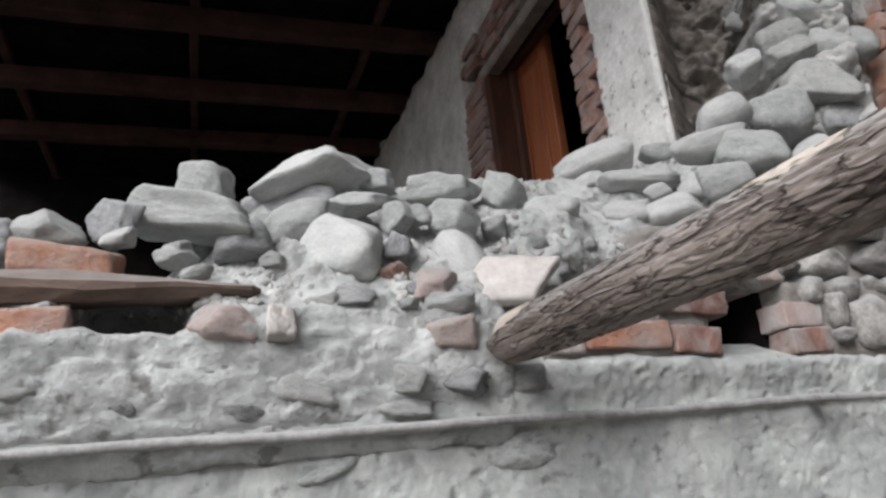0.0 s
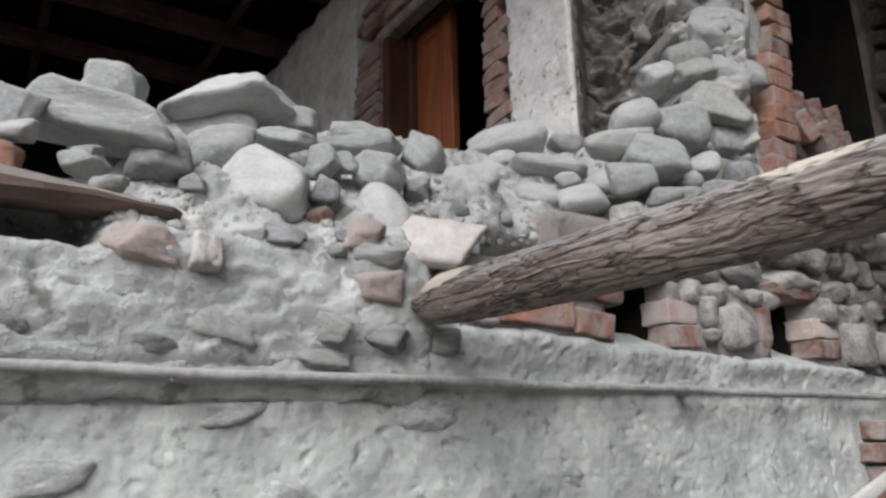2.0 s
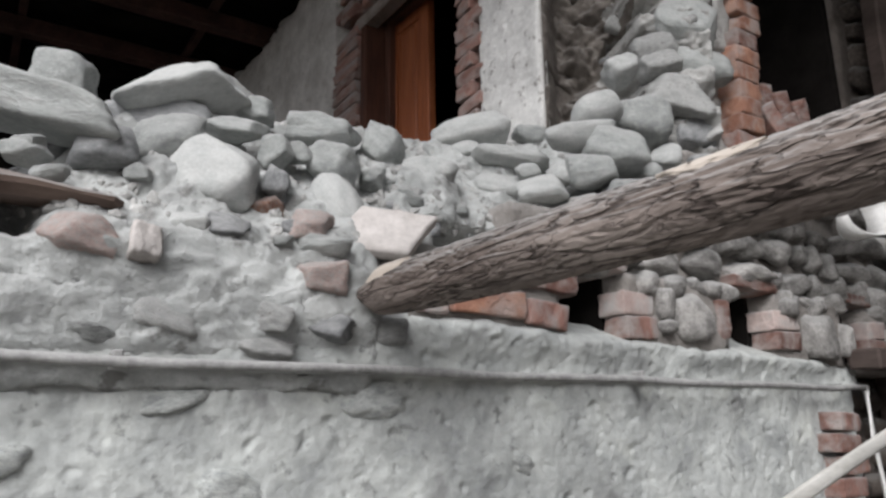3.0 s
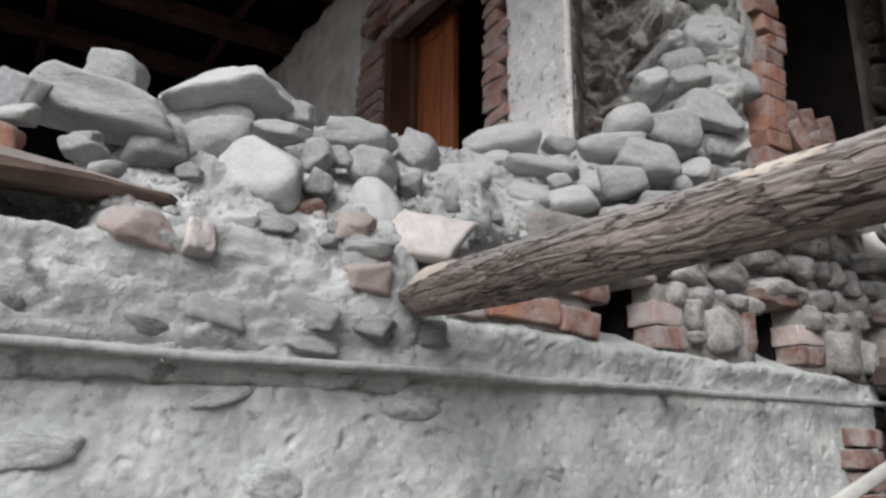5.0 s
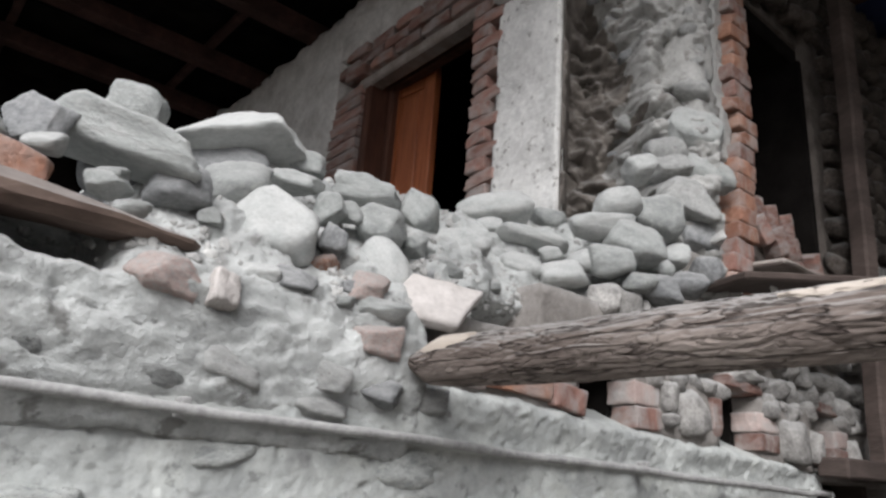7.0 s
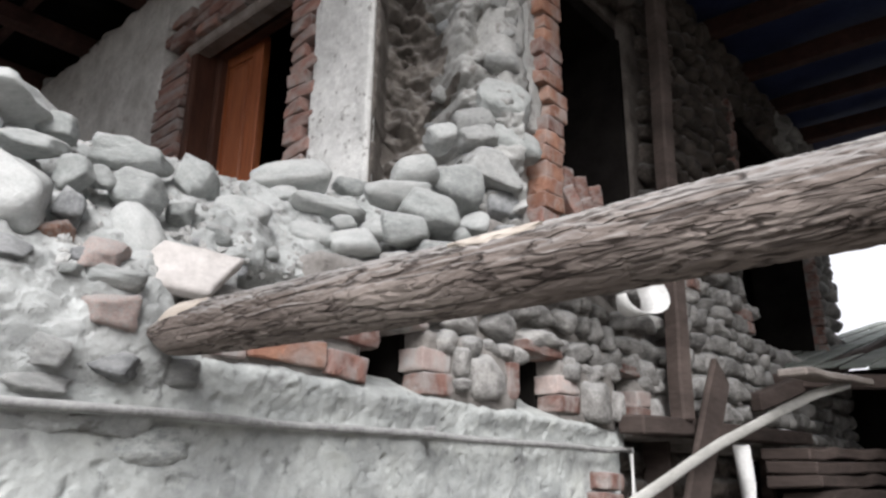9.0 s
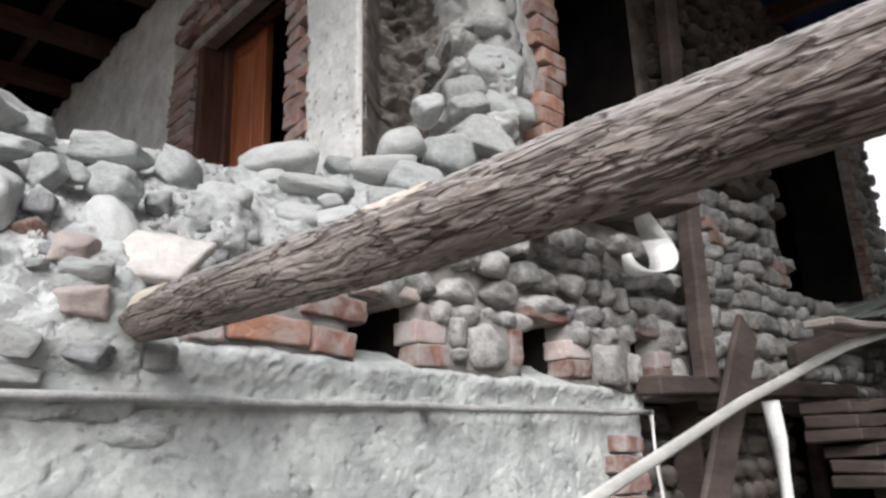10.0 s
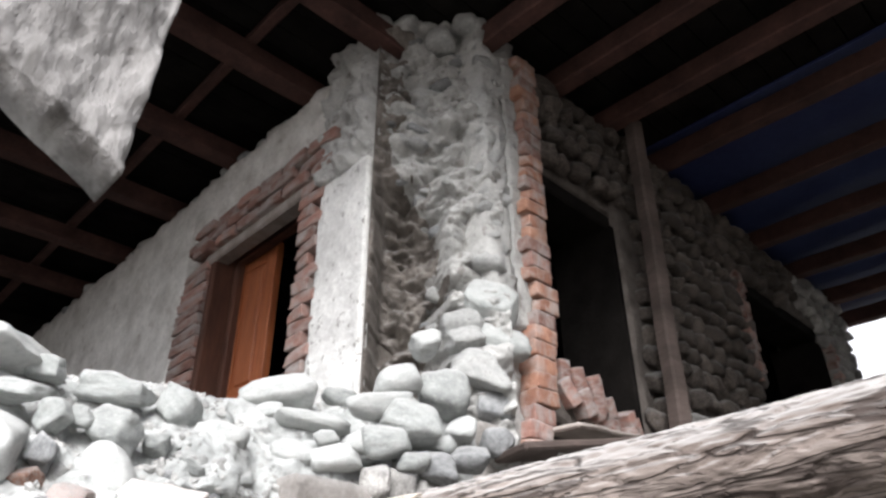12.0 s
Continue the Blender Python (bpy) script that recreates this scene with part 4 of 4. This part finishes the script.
D = 0.32
cross = rough_block("wall_cross", (2.18, 7.55, 1.80), (0, -3.27, 0), (0, 0, 2.71), (D, 0, 0), 130, 110,
                    lambda p, u, v: mudwall(p, u, v) + 0.05 * smooth01(0.965, 1.0, v) * (0.5 + fbm(p, 6, 2, 3)), BROWNP,
                    label="mud-plastered cross wall with a ragged top", category="wall", kind="structure")
rough_block("plaster_strip", (2.175, 2.865, 2.25), (0, -0.355, 0), (0, 0, 1.52), (0.045, 0, 0), 42, 170, strip, WHITE, cross, "whitewashed plaster pier beside the door")
rough_block("upper_masonry", (2.165, 2.87, 3.77), (0, -0.36, 0), (0.01, 0, 0.86), (D, 0, 0), 42, 90,
            lambda p, u, v: 0.07 * fbm(p, 7, 3, 2.0) + 0.05 * fbm(p, 20, 3, 6.0) + 0.10 * (lumps(p, 8.0) ** 2 - 0.12) - 0.02, MORTAR, cross)
rough_block("wall_over_door", (2.17, 4.28, 4.10), (0, -1.41, 0), (0, 0, 0.42), (D, 0, 0), 100, 34,
            lambda p, u, v: mudwall(p, u, v) + 0.03 * fbm(p, 14, 3, 9) + 0.10 * smooth01(0.8, 1.0, v) * (0.4 + fbm(p, 7, 2, 3)), BROWNP, cross)
part("pier_core", box_bm((0.26, 0.22, 1.5), Matrix.Translation((2.36, 2.75, 3.0)), 0.02), DARKCORE, cross)
# brick jambs, toothed into the plaster
for j in range(24):
    z = 2.30 + 0.0685 * j
    if z < 3.84:
        w = rng.uniform(0.15, 0.19) if j % 2 else rng.uniform(0.11, 0.15)
        lay(BR[j % 8], 2.245 + rng.uniform(-0.008, 0.006), 3.03 - w / 2 + rng.uniform(-0.006, 0.006), z, 0.72, w / 0.1, 0.98, rng.uniform(-5, 5), rng.uniform(-3, 3), rng.uniform(-4, 4), cross)
        w = 0.30 + rng.uniform(-0.03, 0.03)
        lay(BR[(j + 3) % 8], 2.25 + rng.uniform(-0.008, 0.004), 4.0 + w / 2, z, 0.72, w / 0.1, 0.98, 0, 0, rng.uniform(-3, 3), cross)
for j in range(3):
    for k in range(6):
        lay(BR[(j + 2 * k) % 8], 2.235 + rng.uniform(-0.02, 0.006), 2.86 + 0.235 * k + 0.1 * (j % 2), 3.905 + 0.07 * j, 0.8, 2.12, 1.0, rng.uniform(-3, 3), 0, rng.uniform(-3, 3), cross)
# loose stones along the ragged wall top
for k in range(46):
    y = rng.uniform(2.6, 6.9)
    s = rng.uniform(0.05, 0.11)
    piece("stone", CORE[rng.randrange(11)], pose(2.21 + rng.uniform(0, 0.12), y, 4.47 + rng.uniform(-0.03, 0.05), rng.uniform(-30, 30), rng.uniform(-30, 30), rng.uniform(0, 180)) @ Matrix.Diagonal((s * 1.4, s, s * 0.8, 1)), cross)

door = thing("door_1", (2.25, 3.5, 2.3), "half-open varnished orange wooden door in a brown frame", "door", "", "structure")
part("frame_post", box_bm((0.19, 0.06, 1.60), Matrix.Translation((2.285, 3.955, 3.04)), 0.008), FRAMEWOOD, door)
part("frame_post", box_bm((0.05, 0.05, 1.60), Matrix.Translation((2.335, 3.90, 3.04)), 0.008), FRAMEWOOD, door)
part("frame_post", box_bm((0.08, 0.05, 1.60), Matrix.Translation((2.42, 3.05, 3.04)), 0.008), FRAMEWOOD, door)
part("frame_head", box_bm((0.10, 1.1, 0.07), Matrix.Translation((2.225, 3.49, 3.838)), 0.012, 1, 8, 0.004, 2), GREYWOOD, door, "grey weathered head beam")
part("frame_head", box_bm((0.06, 0.95, 0.08), Matrix.Translation((2.34, 3.49, 3.86)), 0.008), FRAMEWOOD, door, "dark inner head rail")
# the leaf stands in the depth of the wall
hinge = Matrix.Translation((2.395, 3.770, 3.09)) @ pose(0, 0, 0, 0, 0, 4)
leaf = part("door_leaf", box_bm((0.036, 0.38, 1.56), hinge, 0.004), DOORWOOD, door)
for y, w in ((0.15, 0.086), (-0.15, 0.086)):
    part("stile", box_bm((0.016, w, 1.55), hinge @ Matrix.Translation((-0.024, y, 0)), 0.004), DOORWOOD, leaf)
for z in (0.72, -0.10, -0.72):
    part("rail", box_bm((0.0135, 0.213, 0.095), hinge @ Matrix.Translation((-0.023, 0, z)), 0.004), DOORWOOD, leaf)
for z, h in ((0.31, 0.70), (-0.41, 0.49)):
    part("panel", box_bm((0.016, 0.152, h), hinge @ Matrix.Translation((-0.018, 0, z)), 0.012), DOORWOOD, leaf)


# ---------------------------------------------------------------- rubble stones
LABEL = {"g": "grey dusty field stone fallen on the rubble heap", "p": "pale dusty rounded stone fallen on the rubble heap", "d": "dark grey stone half buried in the rubble", "m": "mortar-coated grey stone at the torn wall end"}
KIND = {"g": STONE, "p": PALE, "d": DARKSTONE, "m": DUSTY}
count = [0]


def stone(x, y, z, w, h, roll, kind, angular=0.5, deep=0.0, wedge=0.0, taper=0.0, yaw=-34):
    """wedge: thicker towards one end; taper: broader at the foot."""
    count[0] += 1
    me = rock_mesh("rubble_stone", 900 + count[0] * 7, KIND[kind], 4, angular, {"g": 0.10, "p": 0.08, "d": 0.10, "m": 0.11}[kind])
    for v in me.vertices:
        c = v.co.copy()
        v.co.z = c.z * (1 + 1.1 * wedge * c.x)
        v.co.x = c.x * (1 - 1.1 * taper * c.z)
    ob = new("rubble_stone", me)
    d = deep or 0.5 * (w + h)
    ob.matrix_basis = pose(x, y, z, 0, 0, yaw) @ pose(0, d * 0.12, -0.004, -8, roll, 0) @ Matrix.Diagonal((w * 1.05, d, h * 1.06, 1))
    return tagged(ob, LABEL[kind], "stone", "fallen stones of the rubble heap")


for row in HEAP:
    stone(*row)


# grey stones bedded in the broken edge above the pipe
for k, (x, z, w, h, r) in enumerate(((0.62, 1.86, 0.16, 0.06, 6), (0.82, 1.815, 0.20, 0.085, 14), (0.47, 1.80, 0.11, 0.06, 0), (1.02, 1.77, 0.15, 0.05, 4), (0.93, 1.90, 0.11, 0.05, 20),
                                    (1.38, 1.80, 0.14, 0.06, 2), (0.70, 1.775, 0.13, 0.045, 8), (0.30, 1.84, 0.15, 0.07, 4))):
    ob = new("bedded_stone", rock_mesh("bedded_stone", 2200 + k, DUSTY if k % 2 else DIRT, 4, 0.7, 0.10))
    ob.matrix_basis = pose(x, 2.120 if x < 1.3 else 2.142, z, -14, r, 0) @ Matrix.Diagonal((w, 0.11, h, 1))
    ob.parent = heap

# pale squared block beside the log, brick pieces in the heap
block = new("pale_block", brick_mesh("pale_block", 7, CREAM, (0.19, 0.14, 0.036), 0.006))
for v in block.data.vertices:
    v.co.x += 0.5 * v.co.y
block.matrix_basis = pose(1.297, 2.10, 2.045, 62, 6, -26)
tagged(block, "pale cut stone block tilted against the log", "block")
loose = [("dusty pink brick half lying in the rubble", PINK, 1.125, 2.11, 2.045, 0.36, 24, 16, -32),
         ("orange brick fragment under a stone", ORANGE, 1.045, 2.215, 2.085, 0.4, 10, 40, 30),
         ("pink brick bedded in the wall top", PINK, 0.672, 2.078, 1.946, 0.62, -14, 2, 0),
         ("pale brick end bedded in the wall top", CREAM, 0.775, 2.086, 1.944, 0.30, -14, 4, 4),
         ("pink brick bedded beside the log", PINK, 1.150, 2.090, 1.924, 0.58, -10, 3, -6),
         ("orange brick bedded in the wall edge", ORANGE, 0.30, 2.115, 1.965, 0.9, 0, 0, 0),
         ("orange brick resting on the plank", ORANGE, 0.375, 2.16, 2.108, 0.9, 12, 10, -4),
         ("orange brick in the dark room rubble", ORANGE, 0.14, 2.36, 2.36, 0.8, 0, 70, 20)]
for k, (label, mat, x, y, z, s, rx, ry, rz) in enumerate(loose):
    if k in (0, 1, 2, 3, 4):
        me = rock_mesh("loose_brick", 760 + k, mat, 4, 1.5, 0.10)
        grow = (0.235 * s, 0.115, 0.078)
    else:
        me, grow = brick_mesh("loose_brick", 700 + k, mat, (0.22, 0.105, 0.068), 0.008), (s, 1, 1)
    ob = new("loose_brick", me)
    ob.matrix_basis = pose(x, y, z, rx, ry, rz) @ Matrix.Diagonal((*grow, 1))
    tagged(ob, label, "brick")

plank = thing("fallen_plank", (0.45, 2.1, 2.05), "dark grey-brown plank stuck in the rubble over a hollow", "plank")
board_part = beam("board", (-0.25, 2.15, 2.055), (0.74, 2.14, 2.040), 0.17, 0.056, PLANK, plank, seed=4, wobble=0.03, bevel=0.02)
for v in board_part.data.vertices:
    k = smooth01(0.45, 0.76, v.co.x)
    v.co.z -= k * 0.55 * (v.co.z - 2.045) - 0.006 * noise.noise(v.co * 30)
    v.co.y += k * (0.05 if v.co.y < 2.14 else -0.02)

# gravel and mortar crumbs
P2 = [rock_points(40 + k, 1, 0.7, 0.05) for k in range(6)]
gv, gf = [], []
for k in range(4200):
    u, s = rng.random(), rng.uniform(0.29, 0.92)
    p = Vector(mound_point(u, s))
    d = mound_relief(p)
    p += Vector((0, -d * 0.75, d * 0.65))
    r = 0.003 + 0.012 * rng.random() ** 3
    m = pose(p.x, p.y, p.z, rng.uniform(0, 360), rng.uniform(0, 360), 0) @ Matrix.Diagonal((r * 1.3, r, r * 0.8, 1))
    base = len(gv)
    pts, fs = P2[k % 6]
    gv += [m @ Vector(q) for q in pts]
    gf += [tuple(base + i for i in f) for f in fs]
link("gravel", gv, gf, GRAVEL, None, "crumbs of mortar and gravel over the rubble", False, "gravel", "", "stuff")


# ---------------------------------------------------------------- the log that juts from the wall
log = thing("log", (1.25, 2.0, 1.88), "weathered bark-covered log jutting out of the wall", "log")


def log_axis(s):
    """s metres from the wall end towards the yard."""
    return Vector((1.243 + 0.026 * s, 2.06 - s, 1.892 - 0.035 * s + 0.0212 * s * s))


def log_radius(s):
    """The end is broken to a stump; the girth grows slowly towards the yard."""
    return (0.0515 - 0.0005 * smooth01(0.1, 0.75, s)) * (0.86 + 0.14 * smooth01(0.0, 0.10, s))


def log_skin():
    n, k = 620, 128
    verts, faces = [], []
    for i in range(n + 1):
        s = 2.5 * i / n
        c = log_axis(s)
        r0 = log_radius(s)
        for j in range(k):
            a = 2 * math.pi * j / k
            x, y = math.cos(a + 0.5 * s), math.sin(a + 0.5 * s)
            q = Vector((x, y, s))
            warp = 0.5 * noise.noise(Vector((x * 2, y * 2, s * 6)))
            deep = abs(noise.noise(Vector((x * 3.6 + warp + 1.6 * s, y * 3.6, s * 7.5))))
            side = abs(noise.noise(Vector((x * 3.4 + 5 + 3.2 * s, y * 3.4, s * 15 + warp))))
            fine = abs(noise.noise(Vector((x * 9, y * 9 + 3, s * 34))))
            bark = smooth01(0.05, 0.22, s + 0.06 * noise.noise(q * 5))
            crack = min(1, deep * 8.0) * (0.45 + 0.55 * min(1, side * 9))
            r = r0 + bark * (0.0042 * crack + 0.0012 * min(1, fine * 3) - 0.003) + 0.003 * noise.noise(q * 2.5)
            cut = 0.45 + 0.55 * smooth01(-0.02, 0.05 if math.sin(a) < 0 else 0.11 + 0.04 * noise.noise(q * 3), s)
            verts.append(c + Vector((math.cos(a) * r * (0.5 + 0.5 * cut), 0, math.sin(a) * r * cut)))
    for i in range(n):
        for j in range(k):
            j2 = (j + 1) % k
            faces.append((i * k + j, i * k + j2, (i + 1) * k + j2, (i + 1) * k + j))
    faces.append(tuple(range(k))[::-1])
    faces.append(tuple(n * k + j for j in range(k)))
    return link("trunk", verts, faces, BARK, log)


log_skin()


def chip(name, s0, s1, a0, a1, lift, label):
    """A patch where the bark has come off."""
    verts, faces, n, k = [], [], 24, 10
    for i in range(n + 1):
        t = i / n
        s = s0 + (s1 - s0) * t
        wide = math.sin(math.pi * min(1, max(0.03, t))) ** 0.6
        c = log_axis(s)
        r = log_radius(s) + lift
        for j in range(k + 1):
            a = radians((a0 + a1) / 2 + (a1 - a0) * (j / k - 0.5) * wide + 6 * noise.noise(Vector((s * 30, j, 0))))
            rr = r - 0.006 * abs(2 * j / k - 1) ** 3
            cut = 0.45 + 0.55 * smooth01(-0.02, 0.05 if math.sin(a) < 0 else 0.11, s)
            verts.append(c + Vector((math.cos(a) * rr * (0.5 + 0.5 * cut), 0, math.sin(a) * rr * cut)))
    for i in range(n):
        for j in range(k):
            q = i * (k + 1) + j
            faces.append((q, q + 1, q + k + 2, q + k + 1))
    return link(name, verts, faces, PEELED, log, label)


chip("bare_patch", 0.01, 0.20, 72, 168, 0.0045, "pale peeled wood at the broken end")
chip("bare_patch", 0.80, 0.95, 120, 150, 0.0062, "small pale scar where bark is missing")
chip("bare_patch", 1.52, 1.66, 158, 190, 0.0050, "orange-brown knot where bark is missing").data.materials[0] = KNOT

# ---------------------------------------------------------------- timber and clutter beyond the plastered wall
post = thing("balcony_post", (3.62, 1.98, 1.85), "dark squared wooden balcony post", "post")
beam("shaft", (3.62, 1.98, 1.86), (3.70, 1.96, 4.52), 0.078, 0.08, TIMBER, post, seed=61)
rail = thing("balcony_beam", (4.3, 2.0, 1.82), "dark grey horizontal balcony beam under the post", "beam")
beam("timber", (3.21, 2.02, 1.825), (5.4, 2.0, 1.86), 0.12, 0.075, TIMBER, rail, seed=63)
slope = thing("sloping_beam", (4.8, 2.05, 2.0), "grey weathered beam sloping up along the lean-to", "beam")
beam("timber", (4.72, 2.02, 2.03), (8.17, 1.58, 2.96), 0.07, 0.10, TIMBER, slope, seed=65)
shelf = thing("shelf_board", (4.4, 1.55, 2.1), "grey board end sticking out past the beam", "board")
beam("board", (3.80, 1.56, 2.06), (5.0, 1.54, 2.13), 0.12, 0.035, GREYWOOD, shelf, seed=66)
lean = thing("leaning_plank", (3.7, 1.9, 0), "grey plank leaning against the balcony beam", "plank")
beam("board", (2.45, 1.90, 0.06), (3.97, 1.925, 2.11), 0.03, 0.19, TIMBER, lean, seed=67)
sub = thing("upright_plank", (3.3, 1.9, 0), "dark plank standing below the beam", "plank")
beam("board", (3.75, 2.2, 0.0), (3.80, 2.2, 1.79), 0.14, 0.03, TIMBER, sub, seed=68)
band = thing("bent_bamboo_strip", (3.3, 1.85, 1.5), "long pale split bamboo strip bending upwards", "strip")
pts = [(2.25, 1.86, 1.36), (2.73, 1.855, 1.50), (3.05, 1.85, 1.59), (3.315, 1.845, 1.668), (3.6, 1.82, 1.76), (3.9, 1.77, 1.85), (4.1, 1.70, 1.93), (4.25, 1.60, 2.005), (4.6, 1.52, 2.085)]
tube("strip", pts, 0.024, BAMBOO, band, sides=10, flat=0.35)
vent = thing("white_pipe", (4.0, 1.9, 0), "short white plastic pipe standing below the beam", "pipe")
tube("tube", [(3.93, 1.84, 0.0), (3.93, 1.84, 1.2), (3.925, 1.84, 1.6), (3.90, 1.84, 1.765)], 0.036, PLASTIC, vent, sides=18)
loop = thing("hanging_loop", (2.95, 1.85, 2.3), "torn white plastic loop hanging under the boards", "plastic strip")
pts = [(2.99 + 0.10 * math.cos(a), 1.84 + 0.03 * math.sin(2 * a), 2.335 + 0.135 * math.sin(a)) for a in [math.radians(q) for q in range(-150, 100, 14)]]
verts, faces = [], []
for i, p in enumerate(pts):
    w = 0.040 * (0.5 + math.sin(math.pi * i / (len(pts) - 1)))
    verts += [(p[0], p[1] - w, p[2]), (p[0], p[1] + w, p[2]), (p[0] * 0.996 + 0.012, p[1] + w, p[2] + 0.003), (p[0] * 0.996 + 0.012, p[1] - w, p[2] + 0.003)]
    if i:
        b = 4 * i
        faces += [(b - 4 + q, b - 4 + (q + 1) % 4, b + (q + 1) % 4, b + q) for q in range(4)]
faces += [(3, 2, 1, 0), tuple(len(verts) - 4 + q for q in range(4))]
link("ribbon", verts, faces, PLASTIC, loop)
soff = thing("hanging_board", (2.8, 1.95, 2.4), "dark broken board under the log", "board")
beam("board", (2.45, 2.0, 2.36), (3.25, 1.80, 2.50), 0.2, 0.03, TIMBER, soff, seed=70)
scrap = thing("plastic_scrap", (2.65, 1.8, 2.3), "torn white plastic scrap", "scrap")
part("scrap_sheet", box_bm((0.07, 0.004, 0.05), pose(2.655, 1.93, 2.375, 10, 30, 10), 0.001, 1, 3, 0.02, 2), PLASTIC, scrap)

stack = thing("plank_stack", (5.2, 1.75, 0), "stack of grey boards stored in the porch", "planks")
for k in range(6):
    beam("board", (4.5 + 0.05 * (k % 3), 1.72 + 0.03 * k, 1.40 + 0.07 * k), (7.0, 1.66 + 0.04 * (k % 2), 1.40 + 0.082 * k), 0.26, 0.058, TIMBER, stack, seed=80 + k, wobble=0.022)
for k, x in enumerate((4.8, 6.7)):
    beam("trestle", (x, 1.72, 0), (x, 1.72, 1.39), 0.08, 0.08, TIMBER, stack, seed=90 + k)

# lean-to with a slatted roof beyond the house
shed = thing("lean_to", (7.5, 1.5, 0), "slatted grey-green lean-to roof on posts", "shed")
for k in range(14):
    y = 2.3 - 0.155 * k
    beam("slat", (5.5, y, 2.334 - 0.012 * k), (10.4, y, 3.45 - 0.012 * k), 0.15 if k % 3 else 0.125, 0.02, SHEET, shed, seed=100 + k)
for k, x in enumerate((5.3, 7.4, 9.6)):
    zz = 2.22 + (x - 5.0) * 0.2278
    beam("rafter", (x, 0.2, zz - 0.23), (x, 2.3, zz - 0.06), 0.06, 0.08, TIMBER, shed, seed=120 + k)
    for y, dz in ((0.3, 0.25), (2.2, 0.08)):
        beam("post", (x, y, 0), (x, y, zz - dz), 0.07, 0.07, TIMBER, shed, seed=130 + k)

# near-black sheet added in place of the deep shade under the lean-to
part("back_panel", box_bm((0.03, 2.3, 2.5), Matrix.Translation((7.3, 1.15, 1.25)), 0.004), DEEPSHADE, shed)

# hanging remnant of wall over the yard side
def frag(p, u, v):
    return 0.03 * fbm(p, 6, 3, 41.0) + 0.022 * fbm(Vector((p.x * 1.8, p.y, p.z * 0.8)), 20, 4, 45.0) + 0.008 * fbm(p, 70, 2, 3.0)


hang = rough_block("hanging_wall_piece", (0.552, 1.10, 2.182), (0.222, 0, 0), (0.12, 0, 2.43), (0, 0.07, 0), 44, 300, frag, HANGP,
                   label="hanging remnant of a plastered wall under the roof", category="wall piece")
for v in hang.data.vertices:
    x, z = v.co.x, v.co.z
    tooth = 0.60 * min(0.2, max(0.0, 0.777 - x)) + 0.012 * fbm(Vector((x, 0, 0)), 14, 3, 50.0)
    if z < 2.69:
        v.co.z = z + (2.69 - z) / 0.5 * tooth

# mid-sized stones packed into the heap
PACK = [rock_mesh("rubble_stone", 1500 + k, (STONE, PALE, DUSTY, DARKSTONE)[k % 4], 3, 0.7 + 0.15 * (k % 5), 0.12) for k in range(20)]
for k in range(280):
    u, s = rng.uniform(0.03, 1.0), rng.uniform(0.30, 0.93)
    p = Vector(mound_point(u, s))
    if p.x < 0.75 and s < 0.42:
        continue
    r = 0.014 + 0.038 * rng.random() ** 2
    d = mound_relief(p) - 0.30 * r
    ob = new("rubble_stone", PACK[k % 20])
    ob.matrix_basis = pose(p.x, p.y - d * 0.75, p.z + d * 0.65, rng.uniform(-40, 40), rng.uniform(-40, 40), rng.uniform(0, 360)) @ Matrix.Diagonal((r * rng.uniform(1.1, 1.7), r * 1.2, r, 1))
    tagged(ob, LABEL[("g", "p", "g", "d")[k % 4]], "stone", "fallen stones of the rubble heap")
